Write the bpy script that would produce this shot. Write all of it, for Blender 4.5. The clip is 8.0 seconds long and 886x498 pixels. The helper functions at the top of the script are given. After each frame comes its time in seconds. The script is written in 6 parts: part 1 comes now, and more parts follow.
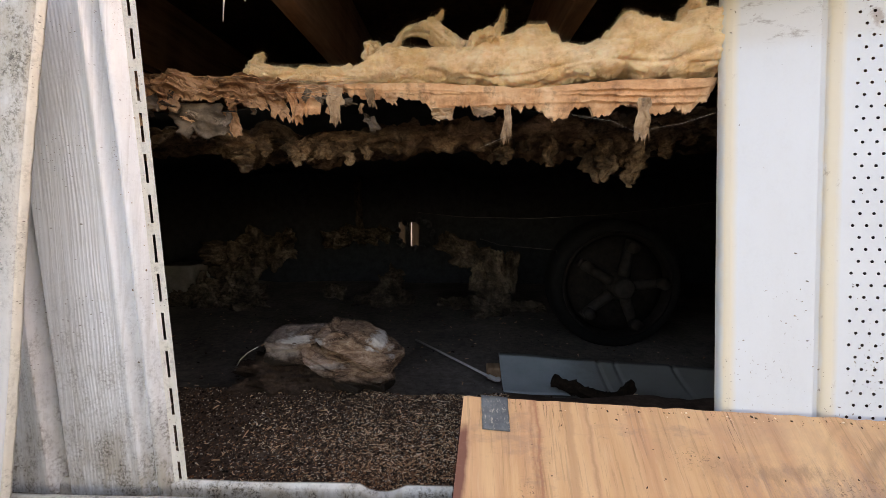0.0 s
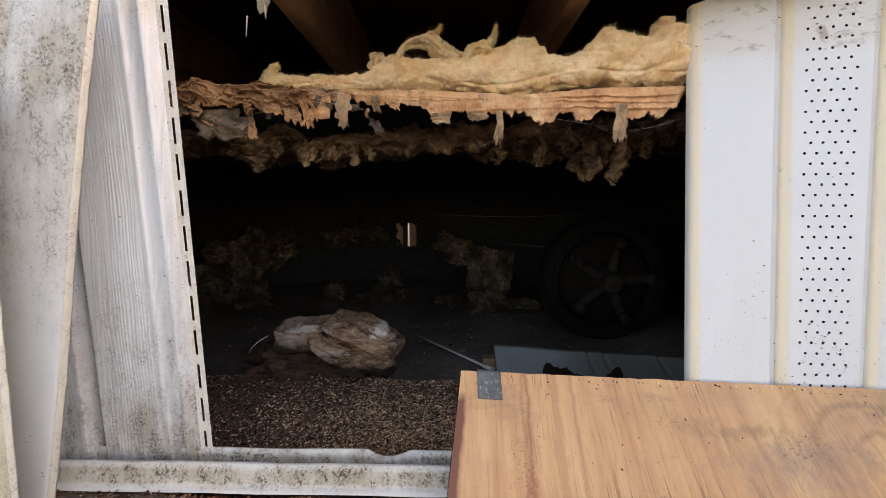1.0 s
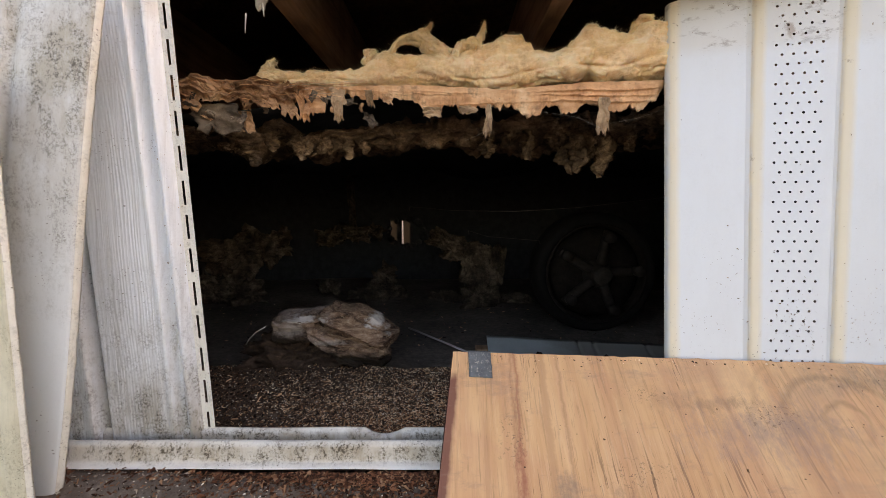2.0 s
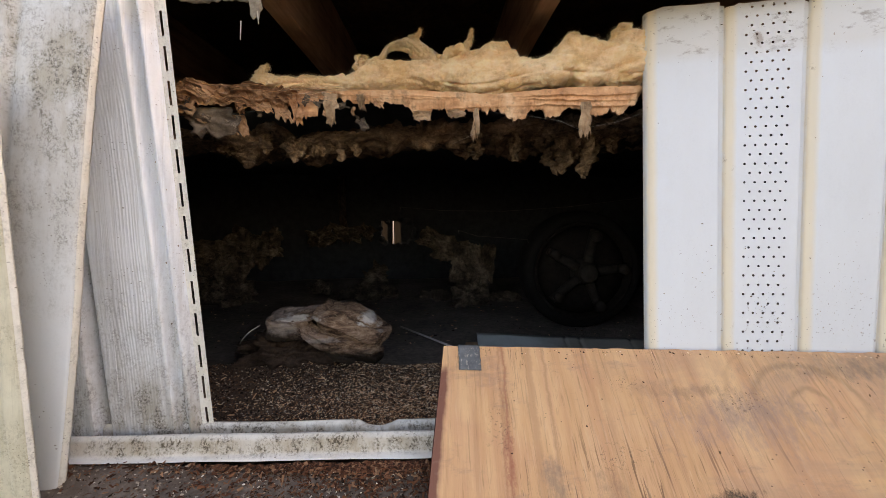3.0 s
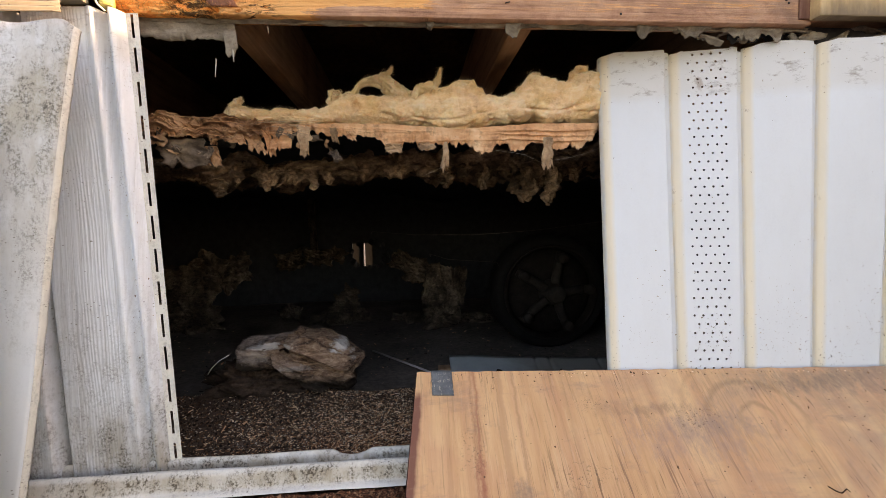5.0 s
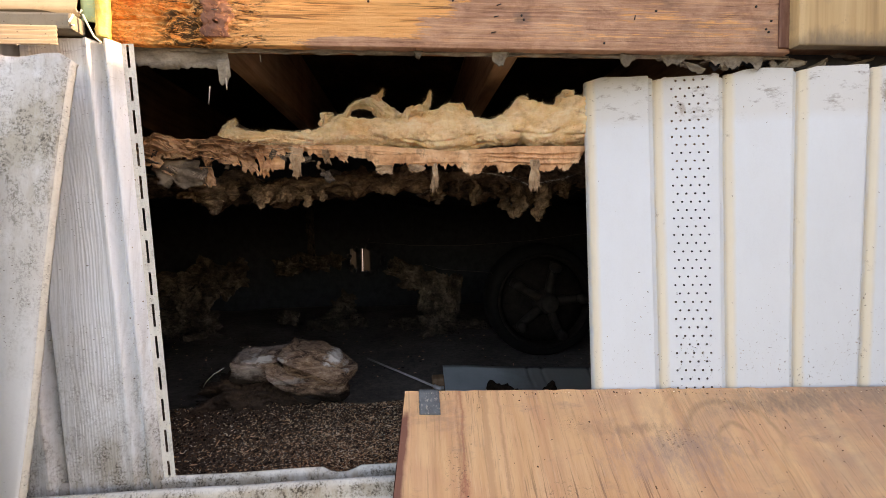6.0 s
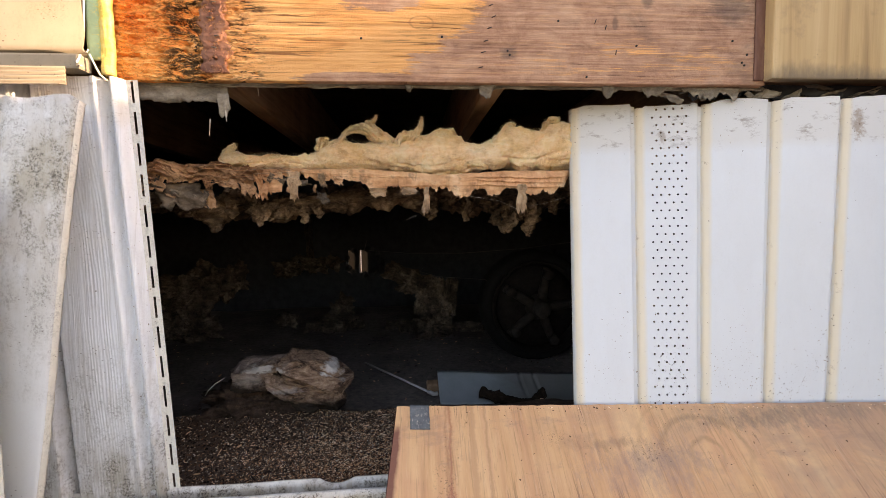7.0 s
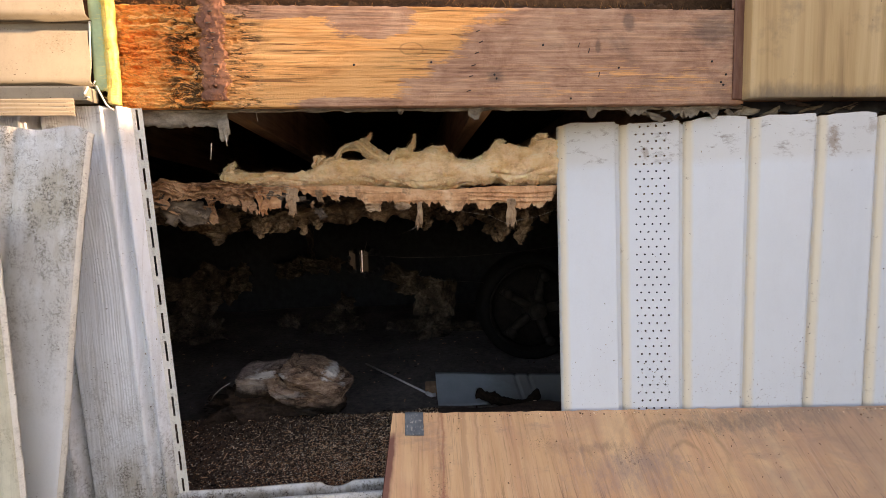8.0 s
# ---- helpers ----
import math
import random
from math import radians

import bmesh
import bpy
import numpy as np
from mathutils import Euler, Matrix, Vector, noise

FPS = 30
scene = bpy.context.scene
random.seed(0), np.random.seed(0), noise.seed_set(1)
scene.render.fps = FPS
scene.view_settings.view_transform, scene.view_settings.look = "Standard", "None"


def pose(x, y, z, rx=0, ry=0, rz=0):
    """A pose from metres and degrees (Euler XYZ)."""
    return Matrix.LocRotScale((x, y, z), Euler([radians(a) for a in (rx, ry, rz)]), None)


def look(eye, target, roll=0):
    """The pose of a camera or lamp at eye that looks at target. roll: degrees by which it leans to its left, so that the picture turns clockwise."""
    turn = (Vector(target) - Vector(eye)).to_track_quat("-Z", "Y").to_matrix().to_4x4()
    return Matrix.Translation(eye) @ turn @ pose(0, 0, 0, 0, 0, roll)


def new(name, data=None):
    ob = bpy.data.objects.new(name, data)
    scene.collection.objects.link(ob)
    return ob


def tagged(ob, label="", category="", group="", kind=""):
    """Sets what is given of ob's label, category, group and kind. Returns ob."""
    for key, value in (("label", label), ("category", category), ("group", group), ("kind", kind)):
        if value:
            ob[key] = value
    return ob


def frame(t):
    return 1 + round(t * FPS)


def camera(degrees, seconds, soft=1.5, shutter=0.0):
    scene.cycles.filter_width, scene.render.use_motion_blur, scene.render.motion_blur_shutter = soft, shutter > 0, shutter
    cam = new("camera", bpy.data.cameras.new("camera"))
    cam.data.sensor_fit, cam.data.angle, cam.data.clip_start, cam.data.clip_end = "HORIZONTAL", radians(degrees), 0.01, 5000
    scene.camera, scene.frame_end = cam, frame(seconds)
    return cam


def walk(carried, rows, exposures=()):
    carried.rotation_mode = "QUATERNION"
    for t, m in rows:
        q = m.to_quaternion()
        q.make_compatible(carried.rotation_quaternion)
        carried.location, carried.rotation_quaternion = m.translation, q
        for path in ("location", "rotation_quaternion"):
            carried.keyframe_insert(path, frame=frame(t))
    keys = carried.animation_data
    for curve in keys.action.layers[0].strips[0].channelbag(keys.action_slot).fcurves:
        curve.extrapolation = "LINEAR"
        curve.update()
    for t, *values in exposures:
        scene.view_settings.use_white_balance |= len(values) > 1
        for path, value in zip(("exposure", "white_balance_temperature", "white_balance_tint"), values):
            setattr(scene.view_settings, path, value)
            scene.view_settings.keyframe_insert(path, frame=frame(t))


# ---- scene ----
cam = camera(92.9, 8.0, soft=0.4)
METRES, EYE, TILT, LEAN, TURN = 0.38, 0.45, 0.0, -2.6, 2.4
ROWS = [
    (0.0, 0.0, 0.0, 0.0, -0.26, -5.8, 2.59),
    (0.5, 0.0049, -0.108, 0.0183, -0.6, -5.56, 2.58),
    (1.0, -0.0155, -0.1924, -0.0354, -0.8, -5.42, 2.74),
    (1.5, -0.013, -0.2401, -0.0856, -1.18, -5.44, 2.88),
    (3.0, -0.0102, -0.3634, -0.0855, -2.93, -5.52, 3.37),
    (3.5, -0.008, -0.3898, -0.0777, -4.11, -5.04, 3.36),
    (4.0, -0.0202, -0.4195, -0.0731, -5.78, -3.7, 3.64),
    (4.5, -0.028, -0.4237, -0.064, -6.77, -3.18, 3.87),
    (6.0, 0.0449, -0.4847, 0.0681, -6.86, -3.11, 3.58),
    (6.5, 0.0664, -0.5289, 0.1377, -6.92, -3.43, 3.51),
    (7.0, 0.0917, -0.5876, 0.217, -6.91, -3.9, 3.51),
    (7.5, 0.1263, -0.6373, 0.2889, -6.87, -4.31, 3.72),
    (8.0, 0.1429, -0.6877, 0.33, -6.64, -4.69, 4.04),
]
walk(cam, [(t, pose(0, 0, EYE, TILT, LEAN, TURN) @ pose(METRES * x, METRES * y, METRES * z, 90 + pitch, roll, yaw)) for t, x, y, z, yaw, pitch, roll in ROWS], exposures=[(0.0, 2.4, 8400, 27), (1.5, 2.26, 8400, 27), (4.5, 2.26, 8400, 27), (6.5, 2.31, 8300, 28), (7.0, 2.31, 8250, 28), (7.5, 2.10, 8200, 29), (8.0, 2.04, 8150, 29)])

# ---- world, sun, exposure ----
SUN_FROM = Vector((1.0, -0.058, 0.26)).normalized()
world = bpy.data.worlds.new("sky")
scene.world = world
world.use_nodes = True
wn = world.node_tree.nodes
sky = wn.new("ShaderNodeTexSky")
sky.sky_type = "NISHITA"
sky.sun_disc = False
sky.sun_elevation = math.asin(SUN_FROM.z)
sky.sun_rotation = math.atan2(SUN_FROM.x, SUN_FROM.y)
wn["Background"].inputs["Strength"].default_value = 0.15
world.node_tree.links.new(sky.outputs["Color"], wn["Background"].inputs["Color"])
sun = new("sun", bpy.data.lights.new("sun", "SUN"))
sun.data.energy, sun.data.angle, sun.data.color = 3.0, radians(0.9), (1.0, 0.82, 0.56)
sun.matrix_world = look((4, -0.4, 3), Vector((4, -0.4, 3)) - SUN_FROM)


# ---- materials ----
class Nodes:
    """A node material in short form."""

    def __init__(self, name, rough=0.6, metal=0.0):
        self.m = bpy.data.materials.new(name)
        self.m.use_nodes = True
        self.n, self.l = self.m.node_tree.nodes, self.m.node_tree.links
        self.b = self.n["Principled BSDF"]
        self.b.inputs["Roughness"].default_value = rough
        self.b.inputs["Metallic"].default_value = metal
        self.b.inputs["Specular IOR Level"].default_value = 0.5 if rough < 0.55 else 0.3 if rough < 0.7 else 0.12
        self.co = self.n.new("ShaderNodeTexCoord").outputs["Object"]

    def set(self, node, key, v):
        if hasattr(v, "is_linked"):
            self.l.new(v, node.inputs[key])
        else:
            node.inputs[key].default_value = v

    def map(self, scale=(1, 1, 1), rot=(0, 0, 0), loc=(0, 0, 0)):
        k = self.n.new("ShaderNodeMapping")
        self.l.new(self.co, k.inputs["Vector"])
        k.inputs["Scale"].default_value = scale
        k.inputs["Rotation"].default_value = [radians(a) for a in rot]
        k.inputs["Location"].default_value = loc
        return k.outputs["Vector"]

    def noise(self, scale, detail=4, rough=0.6, vec=None, dist=0.0):
        k = self.n.new("ShaderNodeTexNoise")
        self.l.new(vec or self.co, k.inputs["Vector"])
        for key, v in (("Scale", scale), ("Detail", detail), ("Roughness", rough), ("Distortion", dist)):
            k.inputs[key].default_value = v
        return k.outputs["Fac"]

    def cells(self, scale, vec=None, feature="F1", out="Distance"):
        k = self.n.new("ShaderNodeTexVoronoi")
        k.feature = feature
        self.l.new(vec or self.co, k.inputs["Vector"])
        k.inputs["Scale"].default_value = scale
        return k.outputs[out]

    def ramp(self, fac, *stops):
        k = self.n.new("ShaderNodeValToRGB")
        self.l.new(fac, k.inputs["Fac"])
        e = k.color_ramp.elements
        while len(e) < len(stops):
            e.new(0.5)
        for s, (p, c) in zip(e, stops):
            s.position = p
            s.color = (c, c, c, 1) if isinstance(c, (int, float)) else (*c, 1)
        return k.outputs["Color"]

    def mix(self, fac, a, b, kind="MIX"):
        k = self.n.new("ShaderNodeMixRGB")
        k.blend_type = kind
        for key, v in (("Fac", fac), ("Color1", a), ("Color2", b)):
            self.set(k, key, (*v, 1) if isinstance(v, tuple) else v)
        return k.outputs["Color"]

    def math(self, op, a, b=0.0):
        k = self.n.new("ShaderNodeMath")
        k.operation = op
        self.set(k, 0, a)
        self.set(k, 1, b)
        return k.outputs[0]

    def near(self, at, size):
        """Distance from a place, in units of size along each axis."""
        k = self.n.new("ShaderNodeVectorMath")
        k.operation = "LENGTH"
        self.l.new(self.map([1 / s for s in size], loc=[-a / s for a, s in zip(at, size)]), k.inputs[0])
        return k.outputs["Value"]

    def axis(self, i):
        k = self.n.new("ShaderNodeSeparateXYZ")
        self.l.new(self.co, k.inputs[0])
        return k.outputs[i]

    def island(self):
        return self.n.new("ShaderNodeNewGeometry").outputs["Random Per Island"]

    def done(self, color, bump=None, strength=0.5, depth=0.002, rough=None, sss=0.0):
        self.set(self.b, "Base Color", (*color, 1) if isinstance(color, tuple) else color)
        if bump is not None:
            k = self.n.new("ShaderNodeBump")
            k.inputs["Strength"].default_value = strength
            k.inputs["Distance"].default_value = depth
            self.l.new(bump, k.inputs["Height"])
            self.l.new(k.outputs["Normal"], self.b.inputs["Normal"])
        if rough is not None:
            self.set(self.b, "Roughness", rough)
        return self.m


def vinyl_white(name, base, dirt, amount, grain=0.0, band=None, zones=((0.0, 1.0), (1.0, 1.0)), rough=0.42, mould_by=1.0, bits=0.0, drift=0.16, seam=None):
    """Weathered white vinyl: cloudy soiling, fine mould specks, stuck dirt bits; zones: how soiled it is by height."""
    k = Nodes(name, rough)
    cloud = k.noise(11, 6, 0.7)
    streak = k.noise(9, 6, 0.7, k.map((3, 3, 0.6)))
    zone = k.ramp(k.math("ADD", k.axis(2), k.math("MULTIPLY", k.math("SUBTRACT", k.noise(9, 4), 0.5), drift)), *zones)
    soft = k.math("MULTIPLY", k.ramp(k.math("MULTIPLY", cloud, streak), (0.12, 0.15), (0.32, 1.0)), zone)
    mould = k.ramp(k.noise(250, 4, 0.75), (0.45, 0.0), (0.58, 1.0))
    mid = k.ramp(k.noise(48, 5, 0.75, k.map((1, 1, 0.55))), (0.42, 0.0), (0.58, 1.0))
    color = k.mix(k.math("MINIMUM", k.math("MULTIPLY", soft, amount * 0.62), 0.92), base, dirt)
    color = k.mix(k.math("MULTIPLY", k.math("MULTIPLY", mould, mid), k.math("MULTIPLY", soft, amount * mould_by)), color, tuple(c * 0.28 for c in dirt))
    for size, thr, g0 in ((95, 0.15, 0.53), (38, 0.085, 0.50), (190, 0.20, 0.55)):
        v = k.map((1.0, 1.0, 1.7), (0, 25 if size > 50 else -40, 0), (size * 0.01, 0, 0))
        spots = k.ramp(k.cells(size, v), (thr * 0.6, 1.0), (thr, 0.0))
        gate = k.ramp(k.noise(12, 2, 0.5, k.map((1, 1, 1), loc=(size, 0, 0))), (g0 + bits, 0.0), (g0 + bits + 0.06, 1.0))
        color = k.mix(k.math("MULTIPLY", k.math("MULTIPLY", spots, gate), 0.8), color, (0.09, 0.065, 0.045))
    if band:
        edge = k.math("ADD", k.axis(2), k.math("MULTIPLY", k.noise(60, 3), 0.006))
        above = k.ramp(edge, (band - 0.006, 0.0), (band + 0.016, 1.0))
        color = k.mix(k.math("MULTIPLY", above, 0.36), color, (0.60, 0.53, 0.43))
        grime = k.ramp(k.noise(34, 5, 0.75, k.map((0.7, 0.7, 1.6))), (0.56, 0.0), (0.68, 1.0))
        color = k.mix(k.math("MULTIPLY", k.math("MULTIPLY", above, grime), 0.65), color, (0.20, 0.15, 0.11))
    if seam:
        # warm cast on the left-facing fold flanks, put into the vinyl colour
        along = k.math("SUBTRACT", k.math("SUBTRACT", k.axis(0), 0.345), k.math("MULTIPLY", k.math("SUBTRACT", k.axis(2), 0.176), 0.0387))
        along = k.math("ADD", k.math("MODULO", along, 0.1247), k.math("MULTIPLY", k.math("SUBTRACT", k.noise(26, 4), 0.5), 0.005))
        flank_warm = k.ramp(k.math("MULTIPLY", along, 10.0), (0.165, 0.0), (0.195, 1.0), (0.265, 0.85), (0.345, 0.0))
        color = k.mix(k.math("MULTIPLY", flank_warm, 0.85), color, seam)
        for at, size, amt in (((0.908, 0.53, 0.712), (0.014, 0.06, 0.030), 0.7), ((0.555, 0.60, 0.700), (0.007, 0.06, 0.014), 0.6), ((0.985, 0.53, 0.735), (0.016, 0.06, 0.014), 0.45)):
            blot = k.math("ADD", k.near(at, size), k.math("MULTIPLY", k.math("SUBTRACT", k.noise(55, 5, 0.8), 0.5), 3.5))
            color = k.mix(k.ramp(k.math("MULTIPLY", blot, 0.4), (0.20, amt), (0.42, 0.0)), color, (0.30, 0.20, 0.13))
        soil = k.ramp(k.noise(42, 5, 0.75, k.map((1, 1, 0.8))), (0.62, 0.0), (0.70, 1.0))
        color = k.mix(k.math("MULTIPLY", k.math("MULTIPLY", flank_warm, soil), 0.6), color, (0.27, 0.17, 0.09))
    wear = k.ramp(cloud, (0.3, rough - 0.06), (0.7, rough + 0.12))
    if grain:
        g = k.noise(1.0, 5, 0.6, k.map((170, 30, 4.2), (0, 2, 0)), 0.9)
        color = k.mix(k.math("MULTIPLY", k.ramp(g, (0.40, 1.0), (0.50, 0.0)), 0.16), color, tuple(c * 0.8 for c in dirt))
        return k.done(color, g, grain, 0.0018, rough=wear)
    return k.done(color, k.noise(24, 3), 0.06, 0.001, rough=wear)


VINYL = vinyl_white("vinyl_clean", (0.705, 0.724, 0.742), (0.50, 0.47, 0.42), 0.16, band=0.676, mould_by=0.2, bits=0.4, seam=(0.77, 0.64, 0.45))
VINYL_GRAIN = vinyl_white("vinyl_grained", (0.77, 0.795, 0.825), (0.27, 0.22, 0.15), 1.35, 1.0, 0.71, ((0.06, 1.0), (0.19, 0.42), (0.36, 0.09)), 0.36, mould_by=0.9, bits=0.03)
VINYL_DIRTY = vinyl_white("vinyl_soiled", (0.66, 0.68, 0.688), (0.33, 0.28, 0.20), 1.35, zones=((0.25, 0.04), (0.45, 0.55), (0.62, 1.0)), mould_by=0.8, bits=0.06)
VINYL_FLANGE = vinyl_white("vinyl_flange", (0.765, 0.745, 0.685), (0.48, 0.42, 0.31), 0.6, mould_by=0.6, bits=0.0)
VINYL_RAIL = vinyl_white("vinyl_rail", (0.68, 0.645, 0.585), (0.29, 0.215, 0.13), 1.45, zones=((0.0335, 0.03), (0.0365, 0.9), (0.055, 0.9), (0.063, 0.35)), mould_by=1.25, drift=0.005)
VINYL_CREAM = vinyl_white("vinyl_cream", (0.70, 0.655, 0.51), (0.34, 0.29, 0.18), 0.8, 0.4, mould_by=0.5)
SIDING = vinyl_white("siding_cream", (0.285, 0.25, 0.195), (0.19, 0.155, 0.11), 0.6, rough=0.85, mould_by=0.3)


def joist_wood():
    """Old pine: orange where the surface has split away, mauve-brown where weathered, rotten red fibres at one end."""
    k = Nodes("rim_joist_wood", 0.75)
    x, z = k.axis(0), k.axis(2)
    wavy = k.noise(5, 3, 0.5, k.map((1.0, 1, 1.6)))
    broad = k.noise(8, 6, 0.65, k.map((1.0, 6, 7)), 1.2)
    fine = k.noise(1.0, 6, 0.7, k.map((9, 1, 250), (0, 1.5, 0)), 0.7)
    line = k.noise(1.0, 4, 0.6, k.map((4, 1, 105), (0, -1, 0)), 1.4)
    fresh = k.ramp(k.mix(0.55, broad, k.mix(0.5, fine, line)), (0.36, (0.50, 0.195, 0.062)), (0.46, (0.76, 0.355, 0.125)), (0.58, (0.87, 0.455, 0.185)))
    hair = k.ramp(line, (0.38, 1.0), (0.42, 0.0))
    where = k.ramp(wavy, (0.42, 0.0), (0.58, 1.0))
    fresh = k.mix(k.math("MULTIPLY", k.math("MULTIPLY", hair, where), 0.85), fresh, (0.17, 0.07, 0.028))
    knot = k.math("ADD", k.near((0.070, 0.557, 0.892), (0.024, 0.06, 0.013)), k.math("MULTIPLY", k.noise(30, 3), 0.5))
    rings = k.ramp(k.math("PINGPONG", k.math("MULTIPLY", knot, 2.6), 1.0), (0.70, 0.0), (0.95, 1.0))
    fresh = k.mix(k.math("MULTIPLY", k.math("MULTIPLY", rings, k.ramp(k.math("MULTIPLY", knot, 0.4), (0.45, 1.0), (0.8, 0.0))), 0.45), fresh, (0.30, 0.12, 0.05))
    cloud = k.noise(13, 7, 0.7, k.map((1, 1, 1.7), loc=(2, 5, 0)), 0.5)
    grey = k.ramp(k.mix(0.4, cloud, fine), (0.34, (0.25, 0.122, 0.075)), (0.47, (0.44, 0.235, 0.148)), (0.60, (0.60, 0.36, 0.232)))
    rag = k.math("SUBTRACT", k.mix(0.35, k.noise(16, 7, 0.72, k.map((0.8, 1, 2.6)), 0.3), fine), 0.5)
    edge = k.math("SUBTRACT", k.math("SUBTRACT", x, k.math("MULTIPLY", k.math("SUBTRACT", z, 0.798), 1.25)), 0.02)
    old = k.ramp(k.math("ADD", k.math("ADD", edge, k.math("MULTIPLY", rag, 0.42)), 0.5), (0.49, 0.0), (0.515, 1.0))
    for at, size in (((-0.005, 0.557, 0.950), (0.085, 0.1, 0.040)), ((-0.05, 0.557, 0.795), (0.10, 0.1, 0.010)), ((-0.17, 0.557, 0.962), (0.13, 0.1, 0.018))):
        patch = k.math("ADD", k.near(at, size), k.math("MULTIPLY", rag, 2.6))
        old = k.mix(1.0, old, k.ramp(k.math("MULTIPLY", patch, 0.5), (0.46, 1.0), (0.52, 0.0)), "LIGHTEN")
    color = k.mix(old, fresh, grey)
    streak = k.ramp(k.mix(0.5, k.noise(26, 6, 0.75, k.map((0.45, 1, 4.5), loc=(3, 0, 0)), 0.4), fine), (0.53, 0.0), (0.58, 1.0))
    raw_by = k.ramp(k.math("MULTIPLY", k.math("ADD", k.near((0.47, 0.557, 0.832), (0.20, 0.1, 0.030)), k.math("MULTIPLY", rag, 1.5)), 0.4), (0.30, 0.85), (0.62, 0.16))
    color = k.mix(k.math("MULTIPLY", streak, raw_by), color, fresh)
    rot = k.math("ADD", k.math("MULTIPLY", x, -1.6), k.noise(15, 6, 0.75, k.map((1, 1, 0.9))))
    fibres = k.noise(75, 8, 0.82, k.map((0.35, 1, 1.9), (0, 4, 0)), 1.4)
    mass = k.noise(17, 5, 0.65, k.map((0.5, 1, 2.0)))
    rotten = k.ramp(k.mix(0.42, fibres, mass), (0.35, (0.07, 0.02, 0.007)), (0.40, (0.56, 0.125, 0.028)), (0.45, (0.90, 0.265, 0.06)), (0.53, (0.95, 0.41, 0.115)), (0.62, (0.95, 0.58, 0.25)))
    color = k.mix(k.ramp(k.math("MULTIPLY", rot, 0.8), (0.78, 0.0), (0.84, 1.0)), color, rotten)
    drift = k.math("MULTIPLY", k.math("SUBTRACT", k.noise(40, 4), 0.5), 0.03)
    dark = k.ramp(k.noise(42, 7, 0.8, k.map((0.7, 1, 1.5), loc=(5, 0, 0)), 0.8), (0.47, 0.0), (0.53, 1.0))
    zone = k.ramp(k.math("ABSOLUTE", k.math("ADD", k.math("ADD", x, 0.340), drift)), (0.022, 1.0), (0.062, 0.0))
    color = k.mix(k.math("MULTIPLY", k.math("MULTIPLY", dark, zone), 0.95), color, (0.045, 0.03, 0.016))
    slots = k.ramp(k.noise(36, 6, 0.75, k.map((0.6, 1, 4.0), loc=(9, 0, 0)), 0.6), (0.53, 0.0), (0.58, 1.0))
    torn = k.ramp(k.math("ABSOLUTE", k.math("ADD", k.math("ADD", x, 0.238), drift)), (0.014, 1.0), (0.055, 0.0))
    color = k.mix(k.math("MULTIPLY", k.math("MULTIPLY", slots, torn), 0.92), color, (0.045, 0.025, 0.014))
    soot = k.math("ADD", k.math("MULTIPLY", x, 0.30), k.noise(9, 6, 0.7, k.map((1, 1, 1.3), loc=(7, 3, 0)), 0.6))
    color = k.mix(k.ramp(k.math("MULTIPLY", soot, 0.8), (0.54, 0.0), (0.70, 0.55)), color, (0.17, 0.115, 0.09))
    for at, size in (((0.49, 0.557, 0.945), (0.012, 0.05, 0.020)), ((0.428, 0.557, 0.898), (0.006, 0.05, 0.014)), ((0.228, 0.557, 0.842), (0.018, 0.05, 0.012)), ((0.66, 0.557, 0.93), (0.05, 0.05, 0.03))):
        d = k.math("ADD", k.near(at, size), k.math("MULTIPLY", rag, 3.0))
        color = k.mix(k.ramp(k.math("MULTIPLY", d, 0.5), (0.30, 0.55), (0.55, 0.0)), color, (0.12, 0.085, 0.07))
    crack = k.ramp(fine, (0.33, 1.0), (0.365, 0.0))
    color = k.mix(k.math("MULTIPLY", crack, 0.55), color, (0.06, 0.03, 0.016))
    return k.done(color, k.mix(0.5, fine, k.mix(0.5, line, fibres)), 0.75, 0.004)


def board_wood(name, dark, mid, light, scale, rot=(0, 0, 0), stretch=(10, 10, 0.9), stain=None, bump=0.3, foot=None):
    k = Nodes(name, 0.68)
    v = k.map(stretch, rot)
    grain = k.noise(scale, 7, 0.65, v, 0.6)
    broad = k.noise(3.2, 4, 0.55, k.map((2.2, 2.2, 0.6), rot), 1.0)
    fac = k.math("ADD", k.math("MULTIPLY", grain, 0.6), k.math("MULTIPLY", broad, 0.4))
    color = k.ramp(fac, (0.34, dark), (0.48, mid), (0.64, light))
    if stain:
        s = k.ramp(k.math("MULTIPLY", k.noise(5.5, 5, 0.7), k.noise(17, 5, 0.7)), (0.28, 0.0), (0.42, 1.0))
        color = k.mix(k.math("MULTIPLY", s, 0.45), color, stain)
    if foot:
        damp = k.math("ADD", k.axis(2), k.math("MULTIPLY", k.noise(12, 5, 0.7, k.map((1.6, 1, 0.7))), 0.07))
        color = k.mix(k.ramp(damp, (foot + 0.035, 0.75), (foot + 0.065, 0.0)), color, stain)
    spots = k.ramp(k.cells(46), (0.04, 1.0), (0.09, 0.0))
    gate = k.ramp(k.noise(8, 2), (0.5, 0.0), (0.58, 1.0))
    color = k.mix(k.math("MULTIPLY", k.math("MULTIPLY", spots, gate), 0.8), color, (0.06, 0.035, 0.02))
    return k.done(color, grain, bump, 0.002)


